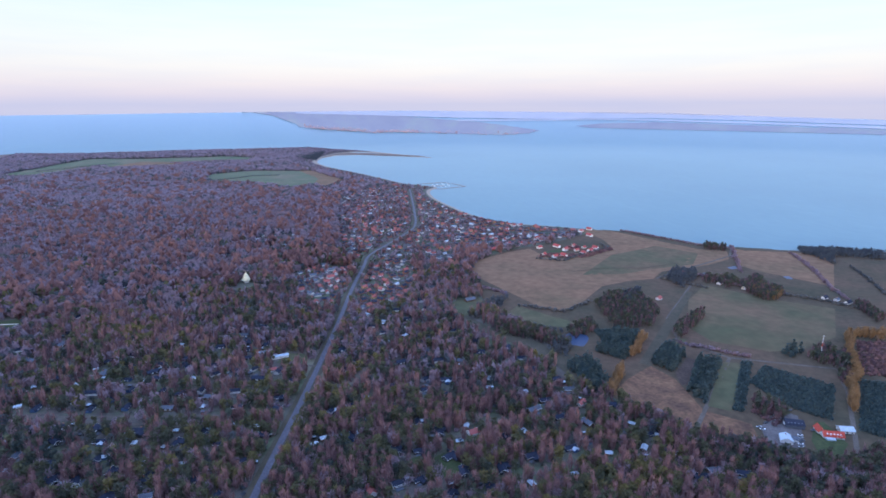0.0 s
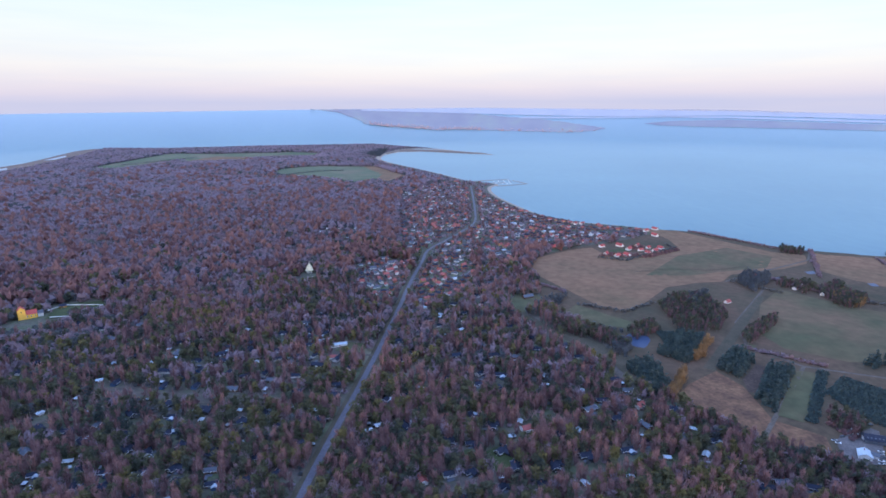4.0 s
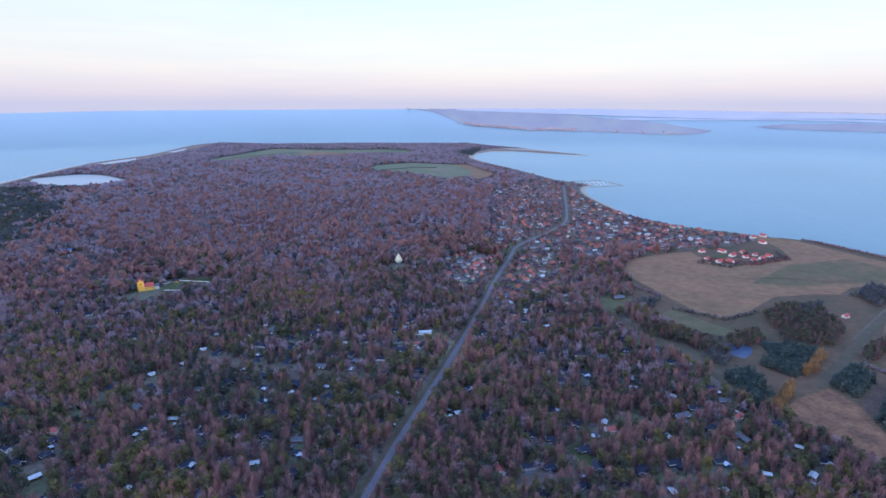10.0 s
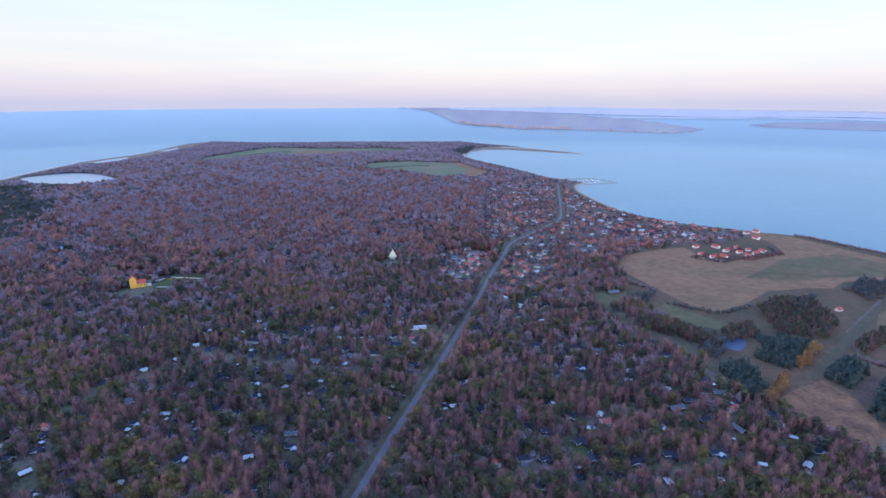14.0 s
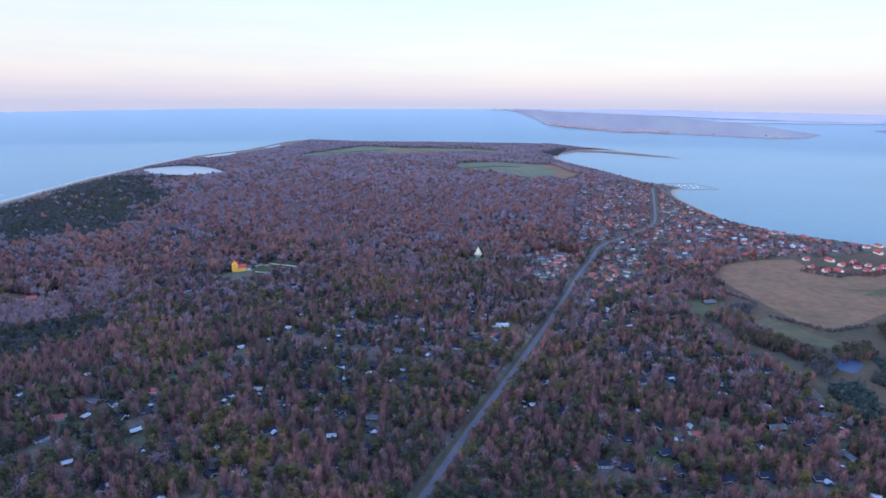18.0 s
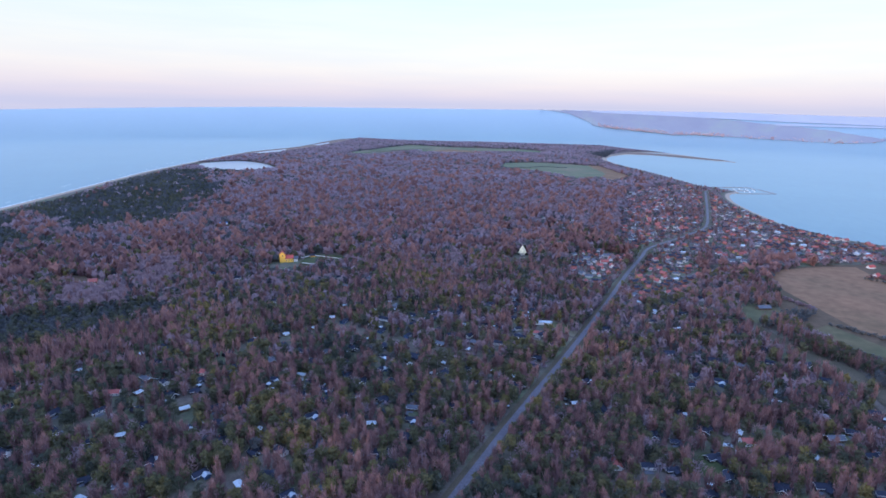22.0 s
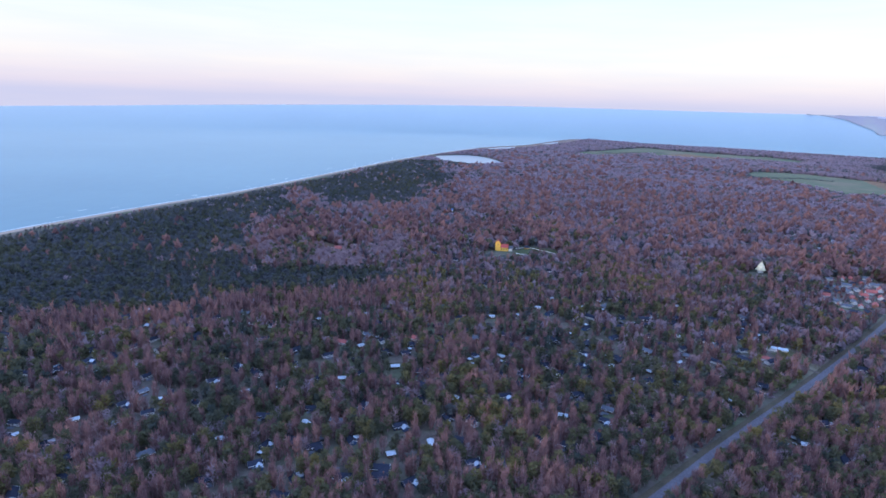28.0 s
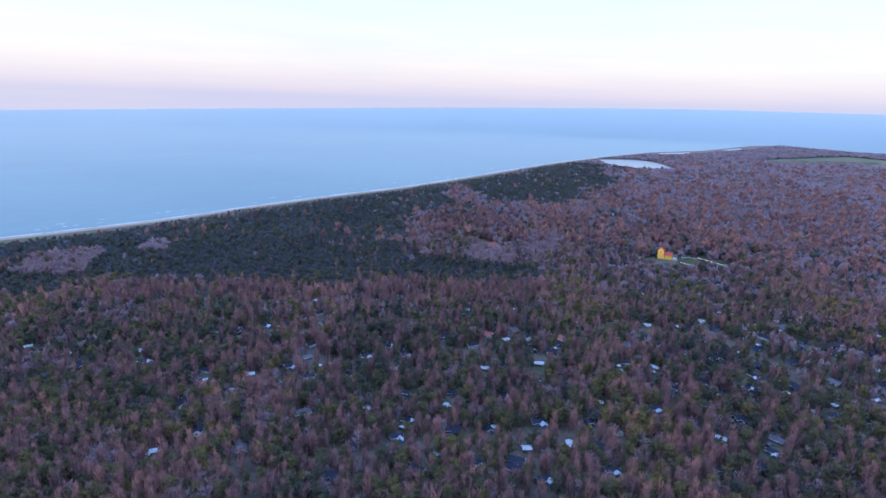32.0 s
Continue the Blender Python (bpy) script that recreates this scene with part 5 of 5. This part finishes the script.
part("chancel", gable(bmesh.new(), 7, 7, 5.0, 3.8), W_WHITE, church, "pale rendered chancel").matrix_basis = pose(11.8, 0, 0)
for s in (-1, 1):
    part("chancel_roof", roof_slope(7, 7, 5.0, 3.8, s, 0.2, 0.2), R_GREY, church, "grey lead roof").matrix_basis = pose(11.9, 0, 0)
for i in range(3):
    f = part("window", box(-5 + 5 * i, -4.5, 2.4, 1.2, 0.14, 2.6), M_TRIM, church, "tall church window")
    part("pane", box(-5 + 5 * i, -4.5, 2.6, 0.9, 0.2, 2.2), M_PANE, f)
part("sound_hole", box(-11.5, -4.75, 10.5, 1.2, 0.16, 2.0), M_PANE, church, "dark bell opening")
church.matrix_basis = at(*(-385, 799), 26) @ Matrix.Diagonal((0.86, 0.86, 0.92, 1))
chapel = house("chapel", "small ochre chapel in the churchyard", 8, 5.5, 3, 2.4, W_OCHRE, R_DARK, "", chimney=False)
chapel["category"] = "chapel"
chapel.matrix_basis = at(*(-360, 831), 20)
yard = [(-380, 815), (-361, 839), (-309, 828), (-322, 790), (-361, 792)]
wall = empty("churchyard_wall", "low whitewashed wall round the churchyard", "wall")
for (x0, y0), (x1, y1) in zip(yard, yard[1:]):
    n = math.hypot(x1 - x0, y1 - y0)
    c = part("wall_run", box(0, 0, 0, n, 0.7, 1.6, bevel=0.08), W_WHITE, wall)
    c.matrix_basis = pose((x0 + x1) / 2, (y0 + y1) / 2, float(ground_z((x0 + x1) / 2, (y0 + y1) / 2)) - 0.1, 0, 0, math.degrees(math.atan2(y1 - y0, x1 - x0)))

# ---- the old mill ----
W_SHINGLE = paint("pale_shingles", (0.62, 0.58, 0.42), 0.8)
mill = empty("windmill", "old mill tower clad in pale shingles", "windmill")
part("base", lathe([(4.4, 0), (4.1, 4.5)], 8), W_WHITE, mill, "whitewashed octagonal base")
part("gallery", lathe([(7.0, 4.4), (7.0, 4.9), (6.5, 5.1)], 16), W_SHINGLE, mill)
part("smock", lathe([(6.4, 5.0), (6.0, 6.3), (4.9, 8.6), (3.7, 10.8), (2.9, 12.4)], 8), W_SHINGLE, mill)
part("cap", lathe([(2.9, 12.4), (2.3, 13.4), (1.2, 14.6), (0.5, 16.0), (0.12, 18.0)], 12), W_SHINGLE, mill, "pointed shingled cap")
mill.matrix_basis = at(*(-30, 922), 10)

# ---- the farm and the workshop yard ----
FARM = [(447, 307), (454, 321), (438, 296), (466, 310), (431, 331), (405, 315)]
R_BRIGHT = paint("bright_tiles", (0.40, 0.06, 0.04), 0.75)
farm = empty("farmhouse", "long white farmhouse with bright red tiled roofs", "farmhouse")
part("wall", gable(bmesh.new(), 20, 8, 3.0, 4.2), W_WHITE, farm)
for s in (-1, 1):
    part("roof_slope", roof_slope(20, 8, 3.0, 4.2, s), R_BRIGHT, farm)
part("wing_wall", gable(bmesh.new(), 12, 7, 3.0, 4.0), W_WHITE, farm).matrix_basis = pose(-8.5, 9, 0, 0, 0, 90)
for s in (-1, 1):
    part("wing_roof", roof_slope(12, 7, 3.0, 4.0, s), R_BRIGHT, farm).matrix_basis = pose(-8.5, 9, 0, 0, 0, 90)
for i in range(5):
    d = part("dormer", box(-6 + 3.2 * i, -2.6, 4.3, 1.3, 1.6, 1.3, bevel=0.05), M_TRIM, farm, "white dormer window")
    part("pane", box(-6 + 3.2 * i, -3.35, 4.6, 0.9, 0.16, 0.8), M_PANE, d)
part("glasshouse", box(-4, -6.4, 0, 9, 4, 2.4, bevel=0.2), R_WHITE, farm, "pale conservatory roof")
for i in range(4):
    window(farm, -8 + 5 * i, -4, 0.8, 1.4, 1.3)
farm.matrix_basis = at(*FARM[0], -28) @ Matrix.Diagonal((0.82, 0.82, 0.82, 1))
barn = house("barn", "small barn with a pale sheet roof", 11, 8, 3, 2.2, W_WHITE, R_WHITE, "", chimney=False)
barn["category"] = "barn"
barn.matrix_basis = at(*FARM[3], -25)
hall = empty("workshop_hall", "dark sheet-metal workshop hall with a pale gable", "workshop")
part("wall", gable(bmesh.new(), 19, 14, 4.2, 3.0), R_GREY, hall)
for s in (-1, 1):
    part("roof_slope", roof_slope(19, 14, 4.2, 3.0, s), R_DARK, hall)
part("gate", box(-9.5, 0, 0.05, 0.14, 5, 3.6), M_TRIM, hall, "white roller gate")
for i in range(5):
    part("rooflight", box(-7 + 3.5 * i, -4.4, 5.35, 1.2, 2.4, 0.5), R_GREY, hall, "grey rooflight")
hall.matrix_basis = at(*FARM[4], -30) @ Matrix.Diagonal((0.78, 0.78, 0.85, 1))
office = house("yard_house", "white house with a pale roof in the yard", 10, 9, 3, 2.4, W_WHITE, R_WHITE, "", wing=(5, 5, R_GREY))
office.matrix_basis = at(*FARM[5], 50)

CAR_PAINT = [paint("car_paint_white", (0.7, 0.7, 0.72), 0.3, 0.6), paint("car_paint_dark", (0.03, 0.035, 0.05), 0.3, 0.6), paint("car_paint_silver", (0.35, 0.36, 0.38), 0.3, 0.6)]
M_TYRE = paint("tyre", (0.02, 0.02, 0.02), 0.9)


def car(mat, label):
    e = empty("car", label, "car", "cars in the yard")
    part("body", box(0, 0, 0.35, 4.4, 1.75, 0.65, bevel=0.15), mat, e)
    cabin = box(-0.2, 0, 0.98, 2.5, 1.6, 0.55)
    for v in cabin.verts:
        if v.co.z > 1.3:
            v.co.x = -0.2 + (v.co.x + 0.2) * 0.72
            v.co.y *= 0.85
    part("cabin", cabin, M_PANE, e, "dark glazed cabin")
    for sx in (-1.35, 1.35):
        for sy in (-0.8, 0.8):
            w = part("wheel", lathe([(0.33, -0.1), (0.33, 0.1)], 10), M_TYRE, e)
            w.matrix_basis = pose(sx, sy, 0.33, 90)
    return e


CARS = [car(CAR_PAINT[i], "parked %s family car in the yard" % c) for i, c in enumerate(("white", "black", "silver"))]
for i, (x, y) in enumerate([(430, 348), (436, 351), (441, 351), (425, 342), (449, 354), (450, 351), (423, 317), (420, 314), (417, 310), (412, 307), (409, 304), (411, 341), (400, 334), (400, 338), (440, 319)]):
    m = at(x, y, -30 + 15 * (i % 3), 0.42)
    if i < 3:
        CARS[i].matrix_basis = m
    else:
        clone(CARS[(i * 2) % 3], m)

# the lattice mast at the edge of the meadow
M_MASTRED = paint("mast_red", (0.5, 0.07, 0.05), 0.6)
mast = empty("radio_mast", "tall white lattice mast with a red band", "mast")
for i in range(6):
    bm = bmesh.new()
    for sx, sy in ((-0.5, -0.4), (0.5, -0.4), (0, 0.5)):
        add_box(bm, sx, sy, 4.5 * i, 0.14, 0.14, 4.5)
    for z in range(3):
        add_box(bm, 0, -0.4, 4.5 * i + 1.5 * z, 1.1, 0.1, 0.1)
        add_box(bm, 0.25, 0.05, 4.5 * i + 1.5 * z + 0.7, 0.1, 0.9, 0.1)
    part("section", bm, M_MASTRED if i == 3 else M_TRIM, mast)
mast.matrix_basis = at(*(581, 428), 20)

hall2 = house("blue_roofed_hall", "low hall with a bright blue sheet roof", 17, 8, 3.5, 1.5, W_WHITE, R_BLUE, "", chimney=False)
hall2.matrix_basis = at(*(-631, 1024), 25)
lodge = house("forest_lodge", "lone red-roofed house in a heath clearing", 11, 6.5, 2.8, 3, W_BRICK, R_RED, "")
lodge.matrix_basis = at(*(-592, 637), 30)

# ---- the harbour ----
PIERS = [[(506, 1957), (540, 1964), (649, 1981), (653, 1937)], [(570, 1828), (600, 1832), (685, 1856), (665, 1945)], [(579, 1908), (618, 1895)]]
for line in PIERS:
    pier = empty("breakwater", "low dark stone breakwater in the bay", "breakwater", "breakwaters of the harbour")
    for (x0, y0), (x1, y1) in zip(line, line[1:]):
        n = math.hypot(x1 - x0, y1 - y0)
        b = box(0, 0, -2, n + 4, 7, 3.8)
        for v in b.verts:
            if v.co.z > 0:
                v.co.y *= 0.55
        c = part("stone_bank", b, M_STONE, pier)
        c.matrix_basis = pose((x0 + x1) / 2, (y0 + y1) / 2, 0, 0, 0, math.degrees(math.atan2(y1 - y0, x1 - x0)))
M_HULL = paint("boat_white", (0.8, 0.8, 0.82), 0.4)


def boat():
    e = empty("sailing_boat", "white sailing boat moored in the harbour", "boat", "boats in the harbour")
    h = box(0, 0, -0.3, 10, 3, 1.5)
    bmesh.ops.subdivide_edges(h, edges=h.edges, cuts=2, use_grid_fill=True)
    for v in h.verts:
        k = 1 - max(0, v.co.x / 5.0) ** 2 * 0.85
        v.co.y *= k * (0.75 if v.co.z < 0 else 1)
    part("hull", h, M_HULL, e)
    part("cabin", box(-0.6, 0, 1.15, 4, 2, 0.8, bevel=0.15), M_HULL, e)
    part("pole", lathe([(0.10, 1.2), (0.05, 11)], 5, 0.8, 0), R_GREY, e, "grey alloy sail pole")
    return e


bq = [(535, 1916), (674, 1985), (642, 1870), (554, 1850)]
first_boat = boat()
g = np.random.default_rng(8)
for i in range(0, 36, 2):
    u, v = (i % 12 + 0.5 + g.uniform(-0.2, 0.2)) / 12, (i // 12 + 0.5 + g.uniform(-0.2, 0.2)) / 3
    x = (bq[0][0] * (1 - u) + bq[1][0] * u) * (1 - v) + (bq[3][0] * (1 - u) + bq[2][0] * u) * v
    y = (bq[0][1] * (1 - u) + bq[1][1] * u) * (1 - v) + (bq[3][1] * (1 - u) + bq[2][1] * u) * v
    if shore_gap(np.array([x]), np.array([y]))[0] > -12:
        continue
    m = pose(x, y, 0.1, 0, 0, 70 + g.normal(0, 12))
    if first_boat.location.length == 0:
        first_boat.matrix_basis = m
    else:
        clone(first_boat, m)

for outline in [[(762, 752), (781, 754), (777, 740), (759, 739)], [(808, 681), (819, 678), (812, 664), (802, 667)]]:
    sheet("pasture_pond", outline, M_POND, 0.7, "small blue pond in the pasture", "pond")
for outline in [[(-1387, 2573), (-1373, 2702), (-1346, 2828), (-1307, 2735), (-1307, 2573), (-1342, 2502)], [(-1343, 3162), (-1342, 3313), (-1342, 3432), (-1307, 3326), (-1305, 3182)], [(-1279, 2611), (-1260, 2771), (-1240, 2715), (-1246, 2577)]]:
    sheet("lagoon", outline, M_LAKE, 1.2, "shallow pale lagoon behind the beach", "lagoon")

SPIT = [(346, 3463), (479, 3436), (633, 3345), (765, 3198), (862, 3082), (879, 3010), (838, 2994), (713, 3105), (550, 3245), (421, 3249), (335, 3100)]
sheet("spit", SPIT, M_SPIT, 0, "long low spit of sand and dry grass", "spit", level=1.1)
sheet("spit_beach", [(x + 14 * math.sin(i), y - 16) for i, (x, y) in enumerate(SPIT)], M_SAND, 0, "narrow sand beach of the spit", "beach", level=0.5)

# ---- surf along the open coast ----
line = [q for q in rounded(COAST_WEST, False, 14)]
g = np.random.default_rng(4)
for k, (off, wide) in enumerate(((3.0, 4.0), (34.0, 2.4), (62.0, 2.0))):
    vs, fs = [], []
    for i in range(len(line) - 1):
        (x0, y0), (x1, y1) = line[i], line[i + 1]
        n = math.hypot(x1 - x0, y1 - y0)
        steps = max(1, int(n / 14))
        for s in range(steps):
            if k and g.random() > 0.13:
                continue
            a, b = s / steps, (s + (1.06 if k == 0 else g.uniform(0.7, 1.4))) / steps
            nx_, ny_ = (y0 - y1) / n, (x1 - x0) / n
            if inside(COAST, np.array([(x0 + x1) / 2 + nx_ * 8]), np.array([(y0 + y1) / 2 + ny_ * 8]))[0]:
                nx_, ny_ = -nx_, -ny_
            o = off + g.uniform(-3, 3) * (k > 0)
            w0 = wide * (0.75 + 0.35 * math.sin(i * 0.7 + s) + 0.2 * g.random())
            base = len(vs)
            for c, d in ((a, o - w0 / 2), (b, o - w0 / 2), (b, o + w0 / 2), (a, o + w0 / 2)):
                vs.append((x0 + (x1 - x0) * c + nx_ * d, y0 + (y1 - y0) * c + ny_ * d, 0.10 + 0.02 * k))
            fs.append((base, base + 1, base + 2, base + 3))
    tagged(new("surf", mesh_from("surf", vs, fs, [M_FOAM])), "white surf breaking along the beach", "surf", kind="stuff")

# ---- the far shores across the water ----
EYE = 262.0


def on_far(az, z, near=0.0):
    """The place on the far water that lies in that direction, z being its height as it stands at the edge."""
    a = radians(az)
    slope = (z - EYE) / EDGE
    lo, hi = FLAT - 900, EDGE - 2
    for _ in range(30):
        mid = (lo + hi) / 2
        if (float(sea_z(mid, a)) - EYE) / mid < slope:
            lo = mid
        else:
            hi = mid
    r = lo - near
    return (r * math.sin(a), r * math.cos(a), EYE + slope * r)


def far_shore(name, low, top, label, mat, rough):
    """A far coast on the bent-up water, fitted to the camera's view: its shore and skyline run over (azimuth, height)
    pairs.
    """
    g = np.random.default_rng(int(low[0][0] * 10) + 500)
    a0, a1 = low[0][0], low[-1][0]
    n, m = 220, 7
    jag = np.convolve(g.normal(0, 1, n + 8), np.ones(5) / 5, "same")[4:-4]
    vs = []
    for i in range(n):
        az = a0 + (a1 - a0) * i / (n - 1)
        zl, zt = np.interp(az, *zip(*low)), np.interp(az, *zip(*top))
        for j in range(m):
            u = j / (m - 1)
            z = zl + (zt - zl) * u + rough * (jag[i] * u ** 2 + 0.5 * g.normal() * u * (1 - u))
            vs.append(on_far(az, z, 3 + 2 * math.sin(math.pi * u)))
    idx = np.arange(n * m).reshape(n, m)
    q = np.stack([idx[:-1, :-1], idx[1:, :-1], idx[1:, 1:], idx[:-1, 1:]], -1).reshape(-1, 4)
    return tagged(new(name, mesh_from(name, vs, q, [mat], smooth=True)), label, "coast", kind="structure")


PEN_LOW = [(-0.9, 222), (0.4, 209), (1.8, 191), (2.9, 154), (3.9, 123), (4.1, 99), (6.5, 78), (9.3, 61), (11.4, 44), (13.0, 52), (17.8, 39), (21.2, 31), (24.0, 28), (25.4, 33), (26.3, 41), (27.4, 60)]
PEN_TOP = [(-0.9, 217), (1.8, 217), (3.9, 216), (9.2, 202), (14.5, 178), (19.4, 146), (21.5, 131), (23.6, 112), (25.8, 82), (27.4, 68)]
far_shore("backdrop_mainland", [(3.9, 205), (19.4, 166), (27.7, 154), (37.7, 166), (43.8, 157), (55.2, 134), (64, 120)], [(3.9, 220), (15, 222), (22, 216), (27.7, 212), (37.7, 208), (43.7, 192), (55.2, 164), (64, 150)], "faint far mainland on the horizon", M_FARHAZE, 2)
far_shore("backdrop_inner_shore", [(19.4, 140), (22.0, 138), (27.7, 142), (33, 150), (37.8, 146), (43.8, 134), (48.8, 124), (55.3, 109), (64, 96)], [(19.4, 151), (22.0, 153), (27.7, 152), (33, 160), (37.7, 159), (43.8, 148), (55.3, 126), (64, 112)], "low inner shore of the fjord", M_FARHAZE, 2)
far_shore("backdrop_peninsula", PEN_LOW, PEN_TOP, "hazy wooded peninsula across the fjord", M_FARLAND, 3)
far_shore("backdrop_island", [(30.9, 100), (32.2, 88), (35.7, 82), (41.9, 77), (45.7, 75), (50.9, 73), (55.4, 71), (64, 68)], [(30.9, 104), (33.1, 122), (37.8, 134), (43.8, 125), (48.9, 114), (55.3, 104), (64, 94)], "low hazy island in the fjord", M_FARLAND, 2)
g = np.random.default_rng(12)
bm = bmesh.new()
for i in range(420):
    az = g.uniform(4.6, 15.5) if i < 340 else g.uniform(15, 27)
    z = np.interp(az, *zip(*PEN_LOW)) + 1 + abs(g.normal(0, 11))
    x, y, h = on_far(az, z, 9)
    add_box(bm, x, y, h - 3, g.uniform(4, 10), g.uniform(4, 9), g.uniform(3, 6))
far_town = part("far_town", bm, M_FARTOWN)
tagged(far_town, "reddish town on the shore across the fjord", "town", kind="stuff")
